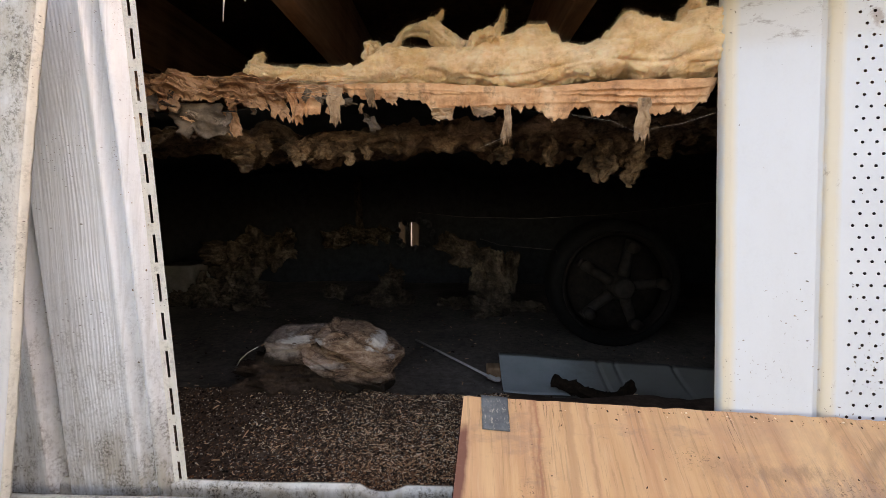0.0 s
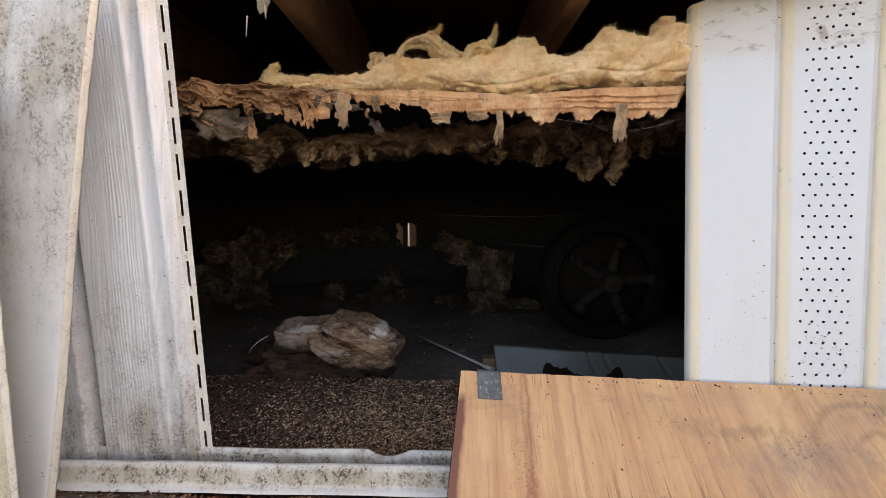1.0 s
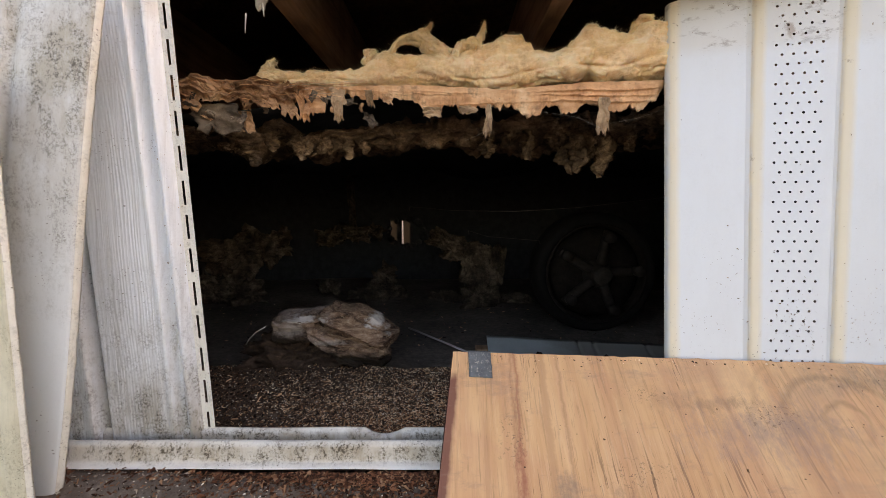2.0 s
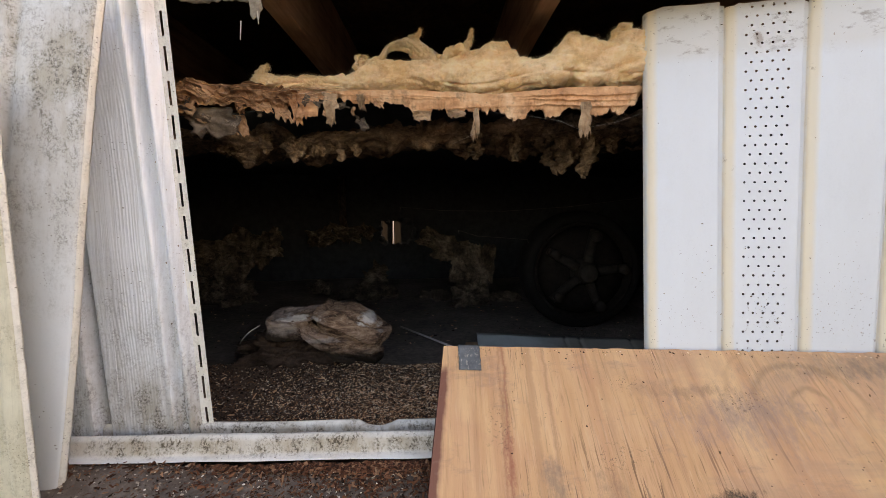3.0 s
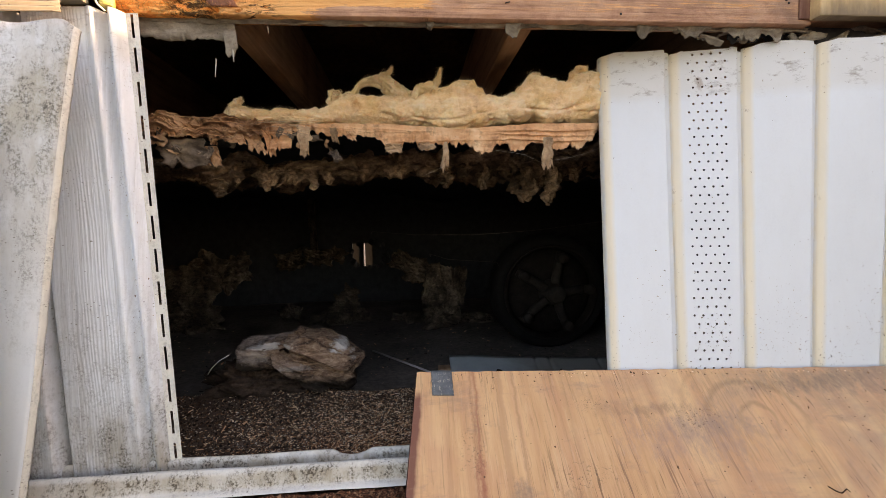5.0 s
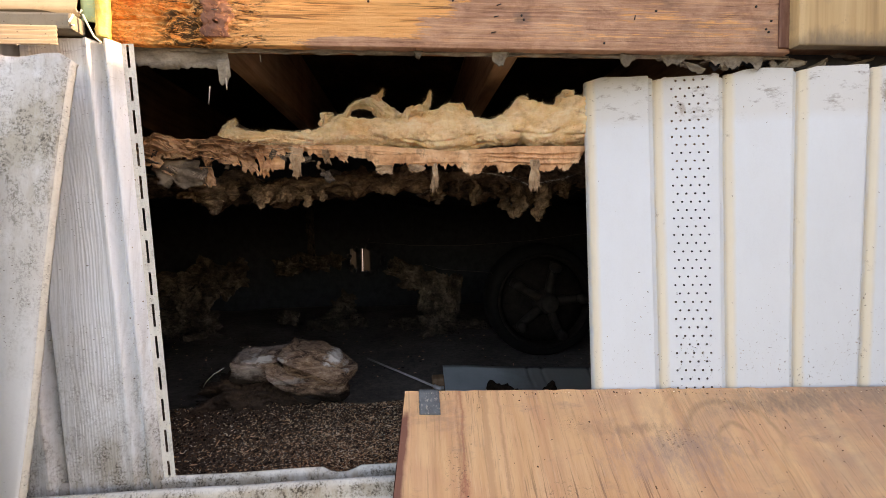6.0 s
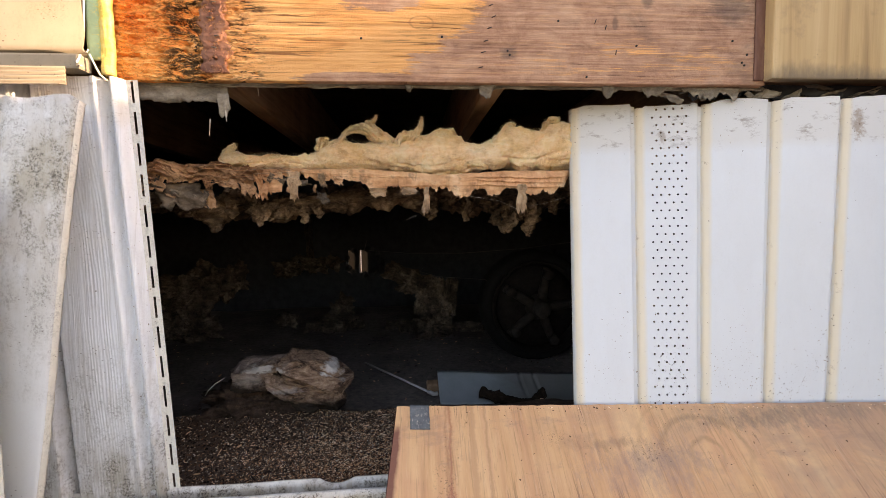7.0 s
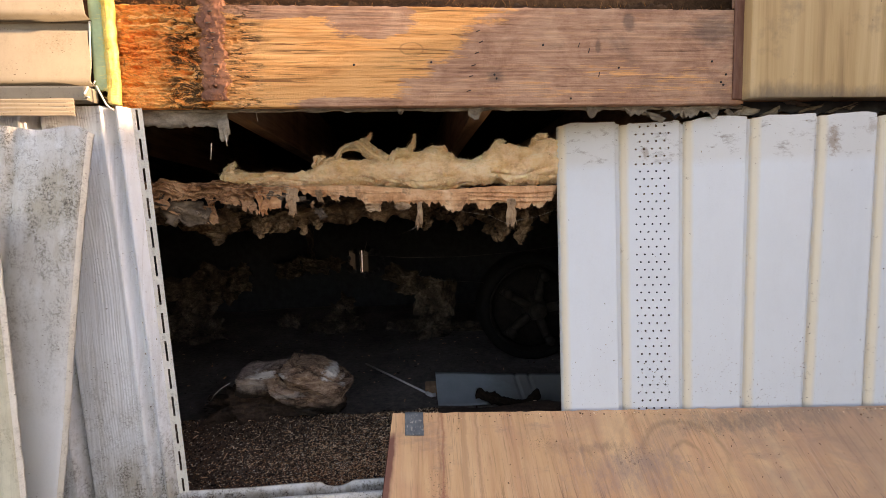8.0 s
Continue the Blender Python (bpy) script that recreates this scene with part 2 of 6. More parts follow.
def fluffy(name, low, mid, high, soil, amount, bump=0.6, soft=0.0):
    """Glass-wool batt: cloudy tone, matted fibre, stained patches and dark grit."""
    k = Nodes(name, 0.95)
    cloud = k.noise(14, 6, 0.65, None, 0.5)
    mat = k.noise(120, 6, 0.8, k.map((0.7, 1, 1.2), (0, 20, 0)), 0.8)
    lock = k.noise(38, 5, 0.7, k.map((0.6, 1, 1.5), (0, 14, 0)), 1.0)
    color = k.ramp(k.mix(0.5, cloud, k.mix(0.5, mat, lock)), (0.38, low), (0.49, mid), (0.60, high))
    grit = k.ramp(k.cells(120), (0.06, 1.0), (0.12, 0.0))
    gate = k.ramp(k.noise(13, 3), (0.47, 0.0), (0.60, 1.0))
    color = k.mix(k.math("MULTIPLY", k.math("MULTIPLY", grit, gate), 0.8), color, (0.05, 0.035, 0.02))
    color = k.mix(k.math("MULTIPLY", k.ramp(k.noise(9, 5, 0.7), (0.45, 0.0), (0.66, 1.0)), amount), color, soil)
    dull = k.ramp(k.noise(21, 5, 0.7, k.map((0.8, 1, 1.3), loc=(4, 1, 2))), (0.52, 0.0), (0.68, 1.0))
    color = k.mix(k.math("MULTIPLY", dull, 0.5), color, tuple(c * 0.8 for c in low))
    if soft:
        k.b.inputs["Subsurface Weight"].default_value = soft
        k.b.inputs["Subsurface Radius"].default_value = (0.020, 0.013, 0.008)
        k.b.inputs["Subsurface Scale"].default_value = 0.5
    return k.done(color, k.mix(0.5, mat, k.noise(260, 4, 0.8)), bump, 0.004)


def earth(name, stops, scale=40, bump=1.0, rough=0.95):
    k = Nodes(name, rough)
    a, b = k.noise(scale, 8, 0.75), k.noise(scale * 0.12, 4, 0.6)
    color = k.ramp(k.mix(0.4, a, b), *stops)
    return k.done(color, k.mix(0.5, a, k.noise(scale * 5, 4, 0.8)), bump, 0.006)


def chips(name, stops, rough=0.85):
    k = Nodes(name, rough)
    return k.done(k.ramp(k.island(), *stops), k.noise(300, 3), 0.4, 0.001)


def plain(name, color, vary=0.25, rough=0.6, metal=0.0, scale=30, bump=0.2):
    k = Nodes(name, rough, metal)
    a = k.noise(scale, 6, 0.7)
    return k.done(k.ramp(a, (0.3, tuple(c * (1 - vary) for c in color)), (0.7, tuple(min(1, c * (1 + vary)) for c in color))), a, bump, 0.002)


JOIST = joist_wood()
STRIP_WOOD = board_wood("strip_wood", (0.13, 0.052, 0.032), (0.25, 0.105, 0.062), (0.38, 0.175, 0.10), 12, stretch=(3, 1, 2), bump=0.6)
END_WOOD = board_wood("end_wood", (0.08, 0.035, 0.025), (0.17, 0.075, 0.05), (0.26, 0.13, 0.085), 9, stretch=(8, 1, 1.2), bump=0.4)
YELLOW_BOARD = board_wood("yellowed_panel_wood", (0.30, 0.175, 0.075), (0.52, 0.335, 0.155), (0.66, 0.46, 0.245), 3.4, stretch=(7, 7, 0.25), stain=(0.13, 0.10, 0.075), bump=0.15, foot=0.795)
def ply_face():
    """Plywood veneer: broad grain down the sheet, reddish streaks, an arched figure, grey weathering at one end."""
    k = Nodes("plywood_face", 0.66)
    tilt = (0, 0, 5)
    grain = k.noise(6, 6, 0.62, k.map((9, 0.9, 0.9), tilt), 0.5)
    broad = k.noise(4, 4, 0.55, k.map((2.4, 1.0, 1.0), tilt), 1.0)
    color = k.ramp(k.mix(0.5, grain, broad), (0.24, (0.525, 0.248, 0.11)), (0.48, (0.655, 0.36, 0.174)), (0.72, (0.745, 0.455, 0.243)))
    stripe = k.ramp(k.noise(1.0, 3, 0.5, k.map((26, 1.2, 1.2), loc=(6, 0, 0)), 0.3), (0.47, 0.0), (0.57, 1.0))
    color = k.mix(k.math("MULTIPLY", stripe, 0.40), color, (0.57, 0.275, 0.14))
    bright = k.ramp(k.noise(1.0, 3, 0.5, k.map((17, 2.0, 2.0), loc=(2, 4, 0)), 0.4), (0.52, 0.0), (0.64, 1.0))
    color = k.mix(k.math("MULTIPLY", bright, 0.45), color, (0.76, 0.47, 0.245))
    tint = k.ramp(k.noise(7, 5, 0.65, k.map((1.2, 1, 1), loc=(5, 1, 0)), 0.6), (0.42, 0.0), (0.62, 1.0))
    color = k.mix(k.math("MULTIPLY", tint, 0.45), color, (0.60, 0.30, 0.165))
    ring = k.near((0.566, 0.470, 0.117), (0.062, 0.050, 0.060))
    arch = k.math("ADD", ring, k.math("MULTIPLY", k.noise(8, 4, 0.6), 1.3))
    arcs = k.ramp(k.math("PINGPONG", k.math("MULTIPLY", arch, 2.6), 1.0), (0.70, 0.0), (0.95, 1.0))
    fade = k.ramp(k.math("MULTIPLY", ring, 0.4), (0.5, 1.0), (1.0, 0.0))
    upper = k.ramp(k.math("ADD", k.axis(1), k.math("MULTIPLY", k.noise(12, 3), 0.05)), (0.455, 0.1), (0.505, 1.0))
    color = k.mix(k.math("MULTIPLY", k.math("MULTIPLY", arcs, k.math("MULTIPLY", fade, upper)), 0.5), color, (0.33, 0.185, 0.085))
    streak = k.ramp(k.noise(5, 5, 0.65, k.map((10, 0.45, 0.45), (0, 0, 7), (2, 0, 0)), 0.35), (0.60, 0.0), (0.66, 1.0))
    color = k.mix(k.math("MULTIPLY", streak, 0.22), color, (0.36, 0.16, 0.08))
    thin = k.ramp(k.noise(16, 4, 0.7, k.map((8, 0.35, 0.35), (0, 0, 4), (7, 0, 0)), 0.2), (0.63, 0.0), (0.66, 1.0))
    color = k.mix(k.math("MULTIPLY", thin, 0.28), color, (0.30, 0.14, 0.065))
    tick = k.ramp(k.noise(42, 4, 0.75, k.map((6, 0.5, 0.5), (0, 0, 5), (3, 0, 0)), 0.2), (0.60, 0.0), (0.64, 1.0))
    where = k.ramp(k.noise(6, 3, 0.6, k.map((1.4, 1, 1), loc=(2, 8, 0))), (0.50, 0.0), (0.60, 1.0))
    split = k.ramp(k.noise(1.0, 4, 0.6, k.map((210, 9, 9), (0, 0, 6), (1, 0, 0)), 0.4), (0.59, 0.0), (0.63, 1.0))
    near_foot = k.ramp(k.math("MULTIPLY", k.math("ADD", k.near((0.25, 0.405, 0.03), (0.16, 0.05, 0.05)), k.math("MULTIPLY", k.noise(9, 3), 0.8)), 0.4), (0.35, 1.0), (0.85, 0.30))
    feather = k.ramp(k.noise(1.0, 6, 0.75, k.map((300, 14, 14), loc=(3, 0, 0)), 0.5), (0.50, 0.0), (0.62, 1.0))
    color = k.mix(k.math("MULTIPLY", k.math("MULTIPLY", feather, near_foot), 0.42), color, (0.40, 0.20, 0.095))
    glint = k.ramp(k.noise(1.0, 6, 0.75, k.map((240, 16, 16), loc=(8, 0, 0)), 0.5), (0.54, 0.0), (0.64, 1.0))
    color = k.mix(k.math("MULTIPLY", k.math("MULTIPLY", glint, near_foot), 0.30), color, (0.80, 0.54, 0.31))
    color = k.mix(k.math("MULTIPLY", k.math("MULTIPLY", split, near_foot), 0.8), color, (0.17, 0.08, 0.04))
    color = k.mix(k.math("MULTIPLY", k.math("MULTIPLY", tick, where), 0.75), color, (0.16, 0.085, 0.05))
    gash = k.ramp(k.noise(1.0, 3, 0.6, k.map((95, 4, 4), (0, 0, 9), (5, 2, 0)), 0.3), (0.66, 0.0), (0.69, 1.0))
    color = k.mix(k.math("MULTIPLY", k.math("MULTIPLY", gash, near_foot), 0.75), color, (0.17, 0.085, 0.05))
    pale = k.ramp(k.noise(30, 4, 0.7, k.map((6, 0.5, 0.5), (0, 0, 5), (11, 0, 0)), 0.3), (0.58, 0.0), (0.66, 1.0))
    color = k.mix(k.math("MULTIPLY", pale, 0.16), color, (0.78, 0.56, 0.36))
    for x0, w, c, amt in ((0.108, 0.0042, (0.36, 0.13, 0.065), 0.75), (0.101, 0.0018, (0.32, 0.12, 0.06), 0.45), (0.150, 0.007, (0.46, 0.23, 0.11), 0.5), (0.176, 0.0012, (0.30, 0.13, 0.065), 0.4), (0.262, 0.005, (0.46, 0.24, 0.12), 0.4)):
        run = k.math("ADD", k.math("ADD", k.axis(0), k.math("MULTIPLY", k.axis(1), -0.06)), k.math("MULTIPLY", k.math("SUBTRACT", k.noise(14, 6, 0.8, k.map((1, 1.5, 1.5), loc=(x0 * 60, 0, 0))), 0.5), 0.016))
        color = k.mix(k.math("MULTIPLY", k.ramp(k.math("ABSOLUTE", k.math("SUBTRACT", run, x0 - 0.034)), (w * 0.5, 1.0), (w, 0.0)), amt), color, c)
    rim = k.math("ADD", k.math("SUBTRACT", k.axis(0), k.math("MULTIPLY", k.axis(1), 0.144)), k.math("ADD", k.math("MULTIPLY", k.noise(40, 4), 0.010), 0.1))
    upto = k.ramp(k.math("ADD", k.axis(1), k.math("MULTIPLY", k.noise(60, 3), 0.02)), (0.552, 1.0), (0.566, 0.0))
    color = k.mix(k.math("MULTIPLY", k.ramp(rim, (0.041, 1.0), (0.044, 0.0)), k.math("MULTIPLY", upto, 0.9)), color, (0.17, 0.055, 0.04))
    grey = k.math("ADD", k.math("MULTIPLY", k.axis(0), 0.55), k.noise(6.5, 6, 0.72, k.map((1, 1.6, 1.6), (0, 0, 0), (1, 4, 0)), 0.6))
    color = k.mix(k.ramp(k.math("MULTIPLY", grey, 0.8), (0.60, 0.0), (0.82, 0.5)), color, (0.31, 0.20, 0.145))
    smear = k.ramp(k.noise(11, 6, 0.75, k.map((0.7, 1.8, 1.8), loc=(4, 2, 0))), (0.57, 0.0), (0.68, 1.0))
    color = k.mix(k.math("MULTIPLY", smear, 0.42), color, (0.32, 0.19, 0.13))
    gritty = k.ramp(k.noise(70, 5, 0.8, k.map((1.5, 0.8, 0.8))), (0.38, 0.35), (0.58, 1.0))
    for at, size, c, amt in (((0.160, 0.408, 0.04), (0.014, 0.030, 0.03), (0.24, 0.165, 0.115), 0.55), ((0.235, 0.395, 0.03), (0.016, 0.030, 0.03), (0.18, 0.11, 0.075), 0.4), ((0.405, 0.494, 0.128), (0.045, 0.008, 0.010), (0.26, 0.15, 0.085), 0.5), ((0.675, 0.505, 0.154), (0.085, 0.013, 0.014), (0.20, 0.13, 0.08), 0.5), ((0.395, 0.384, 0.03), (0.026, 0.008, 0.010), (0.03, 0.02, 0.014), 0.95), ((0.33, 0.500, 0.13), (0.030, 0.012, 0.014), (0.34, 0.19, 0.11), 0.4), ((0.47, 0.468, 0.11), (0.05, 0.02, 0.02), (0.30, 0.205, 0.145), 0.45), ((0.101, 0.440, 0.06), (0.008, 0.030, 0.028), (0.38, 0.125, 0.07), 0.85), ((0.45, 0.46, 0.10), (0.10, 0.035, 0.05), (0.33, 0.205, 0.165), 0.5), ((0.82, 0.51, 0.165), (0.22, 0.022, 0.05), (0.20, 0.15, 0.115), 0.55), ((0.25, 0.33, 0.0), (0.10, 0.035, 0.05), (0.17, 0.08, 0.05), 0.6)):
        ragged = k.math("ADD", k.near(at, size), k.math("MULTIPLY", k.math("SUBTRACT", k.noise(22, 7, 0.85, k.map((2.2, 1, 1), loc=(at[0] * 30, 0, 0))), 0.5), 5.5))
        color = k.mix(k.math("MULTIPLY", k.ramp(k.math("MULTIPLY", ragged, 0.4), (0.20, amt), (0.55, 0.0)), gritty), color, c)
    for at, size in (((0.45, 0.478, 0.115), (0.075, 0.026, 0.03)), ((0.30, 0.508, 0.14), (0.05, 0.018, 0.02)), ((0.26, 0.43, 0.06), (0.07, 0.03, 0.03)), ((0.09, 0.47, 0.09), (0.03, 0.05, 0.05))):
        spots = k.ramp(k.noise(210, 3, 0.6, k.map((1, 1.3, 1.3), (0, 0, 35), (at[0] * 9, 0, 0)), 0.8), (0.58, 0.0), (0.63, 1.0))
        patch = k.ramp(k.math("MULTIPLY", k.math("ADD", k.near(at, size), k.math("MULTIPLY", k.noise(30, 4), 1.4)), 0.4), (0.38, 0.6), (0.62, 0.0))
        color = k.mix(k.math("MULTIPLY", spots, patch), color, (0.10, 0.062, 0.042))
    for size, thr, g0 in ((60, 0.10, 0.52), (26, 0.045, 0.48)):
        spots = k.ramp(k.cells(size, k.map((1, 1.5, 1.5), (0, 0, 30))), (thr * 0.6, 1.0), (thr, 0.0))
        gate = k.ramp(k.noise(9, 2, 0.5, k.map((1, 1, 1), loc=(size, 0, 0))), (g0, 0.0), (g0 + 0.06, 1.0))
        color = k.mix(k.math("MULTIPLY", k.math("MULTIPLY", spots, gate), 0.85), color, (0.075, 0.045, 0.028))
    return k.done(color, k.mix(0.5, grain, thin), 0.35, 0.0025)


PLY = ply_face()
PLY_EDGE = plain("plywood_edge_stain", (0.15, 0.05, 0.035), 0.4, 0.8, scale=60)
FRAME_WOOD = board_wood("old_joist_wood", (0.18, 0.09, 0.046), (0.36, 0.21, 0.115), (0.50, 0.32, 0.19), 6, stretch=(9, 0.8, 9), bump=0.5)
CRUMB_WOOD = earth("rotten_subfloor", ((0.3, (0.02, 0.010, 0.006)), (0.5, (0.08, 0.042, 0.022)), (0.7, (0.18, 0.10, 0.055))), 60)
WOOL = fluffy("yellow_glass_wool", (0.57, 0.34, 0.18), (0.88, 0.615, 0.37), (0.95, 0.77, 0.54), (0.80, 0.48, 0.19), 0.7, 0.5, soft=0.4)
WOOL_FIBRE = plain("glass_wool_fibre", (0.94, 0.72, 0.46), 0.15, 0.9)
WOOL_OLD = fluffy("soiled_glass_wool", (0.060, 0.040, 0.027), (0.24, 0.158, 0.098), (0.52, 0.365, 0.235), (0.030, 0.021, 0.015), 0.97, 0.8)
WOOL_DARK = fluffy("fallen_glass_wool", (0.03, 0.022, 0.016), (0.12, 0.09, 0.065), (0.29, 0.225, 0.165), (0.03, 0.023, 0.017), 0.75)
def paper(name, low, mid, high, soil, amount):
    """Old kraft paper: soft tone, a few long creases, stains and stuck grit."""
    k = Nodes(name, 0.8)
    cloud = k.noise(16, 5, 0.6)
    fine = k.noise(90, 5, 0.7, k.map((0.5, 1, 1)))
    color = k.ramp(k.mix(0.3, cloud, fine), (0.36, low), (0.5, mid), (0.64, high))
    crease = k.ramp(k.noise(7, 3, 0.5, k.map((0.35, 1, 3.5)), 0.3), (0.485, 0.0), (0.5, 1.0), (0.515, 0.0))
    color = k.mix(k.math("MULTIPLY", crease, 0.06), color, low)
    stain = k.ramp(k.noise(28, 6, 0.75), (0.54, 0.0), (0.66, 1.0))
    color = k.mix(k.math("MULTIPLY", stain, amount), color, soil)
    grit = k.ramp(k.cells(150), (0.06, 1.0), (0.12, 0.0))
    gate = k.ramp(k.noise(15, 3), (0.50, 0.0), (0.60, 1.0))
    color = k.mix(k.math("MULTIPLY", k.math("MULTIPLY", grit, gate), 0.7), color, (0.05, 0.035, 0.02))
    return k.done(color, k.mix(0.5, fine, cloud), 0.6, 0.002)


KRAFT = paper("kraft_facing", (0.42, 0.19, 0.09), (0.73, 0.40, 0.215), (0.88, 0.61, 0.38), (0.25, 0.13, 0.075), 0.7)
KRAFT_SOILED = paper("kraft_facing_soiled", (0.20, 0.10, 0.055), (0.50, 0.28, 0.155), (0.72, 0.46, 0.28), (0.09, 0.054, 0.034), 0.75)
KRAFT_GREY = paper("kraft_facing_grey", (0.20, 0.125, 0.075), (0.42, 0.275, 0.17), (0.64, 0.46, 0.30), (0.11, 0.07, 0.045), 0.7)
KRAFT_DULL = paper("kraft_facing_dull", (0.07, 0.052, 0.04), (0.15, 0.115, 0.088), (0.36, 0.28, 0.21), (0.06, 0.046, 0.036), 0.75)
# near-black put in for the unlit void behind the opening
DARK_FILL = plain("dark_fill", (0.058, 0.060, 0.066), 0.4, 0.7, scale=20)
GREY_FELT = fluffy("grey_felt_paper", (0.13, 0.105, 0.08), (0.28, 0.235, 0.185), (0.44, 0.385, 0.31), (0.10, 0.085, 0.065), 0.5, 0.5)
def ground_soil():
    k = Nodes("ground_soil", 0.95)
    a, b = k.noise(45, 8, 0.75), k.noise(5, 4, 0.6)
    f = k.mix(0.4, a, b)
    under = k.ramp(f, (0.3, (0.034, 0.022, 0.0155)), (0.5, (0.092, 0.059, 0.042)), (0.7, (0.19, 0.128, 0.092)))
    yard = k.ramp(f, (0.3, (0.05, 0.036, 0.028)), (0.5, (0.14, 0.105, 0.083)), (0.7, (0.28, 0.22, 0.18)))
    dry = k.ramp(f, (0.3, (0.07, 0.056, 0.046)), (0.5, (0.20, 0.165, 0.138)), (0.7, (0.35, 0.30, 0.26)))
    # darker past the skirting line, palest further in to lift the dim floor
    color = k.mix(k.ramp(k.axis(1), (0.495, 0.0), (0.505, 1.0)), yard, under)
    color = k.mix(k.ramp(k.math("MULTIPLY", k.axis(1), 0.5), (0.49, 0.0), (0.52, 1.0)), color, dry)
    return k.done(color, k.mix(0.5, a, k.noise(200, 4, 0.8)), 1.0, 0.006)


SOIL = ground_soil()
LITTER = earth("litter_soil", ((0.3, (0.024, 0.016, 0.011)), (0.5, (0.074, 0.048, 0.034)), (0.7, (0.16, 0.105, 0.075))), 70)
CHIP = chips("litter_chips", ((0.0, (0.02, 0.013, 0.009)), (0.45, (0.09, 0.048, 0.027)), (0.56, (0.52, 0.27, 0.14)), (0.78, (0.86, 0.55, 0.32)), (1.0, (0.92, 0.74, 0.52))))
CHIP_DARK = chips("dark_crumbs", ((0.0, (0.014, 0.009, 0.006)), (0.6, (0.062, 0.035, 0.021)), (1.0, (0.20, 0.105, 0.056))))
SPECK = chips("pale_specks", ((0.0, (0.17, 0.12, 0.085)), (0.7, (0.46, 0.37, 0.28)), (1.0, (0.74, 0.66, 0.55))))
RUST_CHIP = chips("rotten_crumbs", ((0.0, (0.08, 0.03, 0.015)), (0.5, (0.34, 0.15, 0.07)), (1.0, (0.62, 0.34, 0.18))))
FLECK = chips("dirt_flecks", ((0.0, (0.09, 0.06, 0.04)), (0.5, (0.26, 0.19, 0.14)), (1.0, (0.50, 0.42, 0.34))))
LEAF = chips("dead_leaf_bits", ((0.0, (0.03, 0.014, 0.008)), (0.4, (0.10, 0.038, 0.020)), (0.75, (0.20, 0.078, 0.038)), (1.0, (0.33, 0.18, 0.10))))
BARK = earth("dark_bark", ((0.3, (0.010, 0.007, 0.005)), (0.5, (0.035, 0.022, 0.014)), (0.7, (0.08, 0.05, 0.03))), 90)
def sheet_skin():
    """Blue-grey vinyl, brown with dust towards one end."""
    k = Nodes("blue_grey_vinyl", 0.55)
    cloud = k.noise(9, 6, 0.7)
    base = k.ramp(cloud, (0.3, (0.36, 0.40, 0.385)), (0.7, (0.47, 0.51, 0.495)))
    dusty = k.ramp(k.math("ADD", k.axis(0), k.math("MULTIPLY", k.noise(7, 5, 0.7), 0.25)), (0.42, 0.06), (0.56, 0.7))
    return k.done(k.mix(dusty, base, (0.21, 0.185, 0.15)), cloud, 0.05, 0.002)


SHEET = sheet_skin()
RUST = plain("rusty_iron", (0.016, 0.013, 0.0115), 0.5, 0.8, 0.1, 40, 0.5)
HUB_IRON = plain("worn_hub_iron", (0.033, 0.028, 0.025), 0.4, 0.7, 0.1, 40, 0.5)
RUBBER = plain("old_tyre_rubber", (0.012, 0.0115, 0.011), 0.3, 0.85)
WIRE = plain("pale_wire", (0.16, 0.15, 0.145), 0.2, 0.5)
ROD = plain("pale_rod", (0.68, 0.65, 0.60), 0.2, 0.5)
def tape_skin():
    k = Nodes("worn_grey_tape", 0.5)
    base = k.ramp(k.noise(45, 5, 0.75), (0.3, (0.06, 0.063, 0.066)), (0.7, (0.15, 0.155, 0.155)))
    worn = k.ramp(k.noise(150, 6, 0.8, k.map((1.2, 0.8, 0.8))), (0.55, 0.0), (0.62, 0.9))
    return k.done(k.mix(worn, base, (0.48, 0.42, 0.33)), worn, 0.4, 0.001)


TAPE = tape_skin()
FOAM_GREEN = plain("green_sheathing", (0.45, 0.60, 0.36), 0.2, 0.7)
FIBRE_YELLOW = fluffy("edge_fibre", (0.72, 0.50, 0.10), (0.88, 0.70, 0.20), (0.92, 0.80, 0.36), (0.5, 0.3, 0.08), 0.2)
DARK = plain("nail_dark", (0.02, 0.015, 0.012), 0.3, 0.6)
STEEL = plain("staple_steel", (0.12, 0.10, 0.085), 0.3, 0.6, 0.0)
SPLINTER = plain("wood_splinter", (0.50, 0.22, 0.07), 0.4, 0.8)
THREAD = plain("web_thread", (0.42, 0.37, 0.30), 0.2, 0.6)
FENCE = board_wood("far_fence_wood", (0.022, 0.019, 0.014), (0.04, 0.034, 0.027), (0.06, 0.05, 0.04), 6, stretch=(9, 9, 0.6))


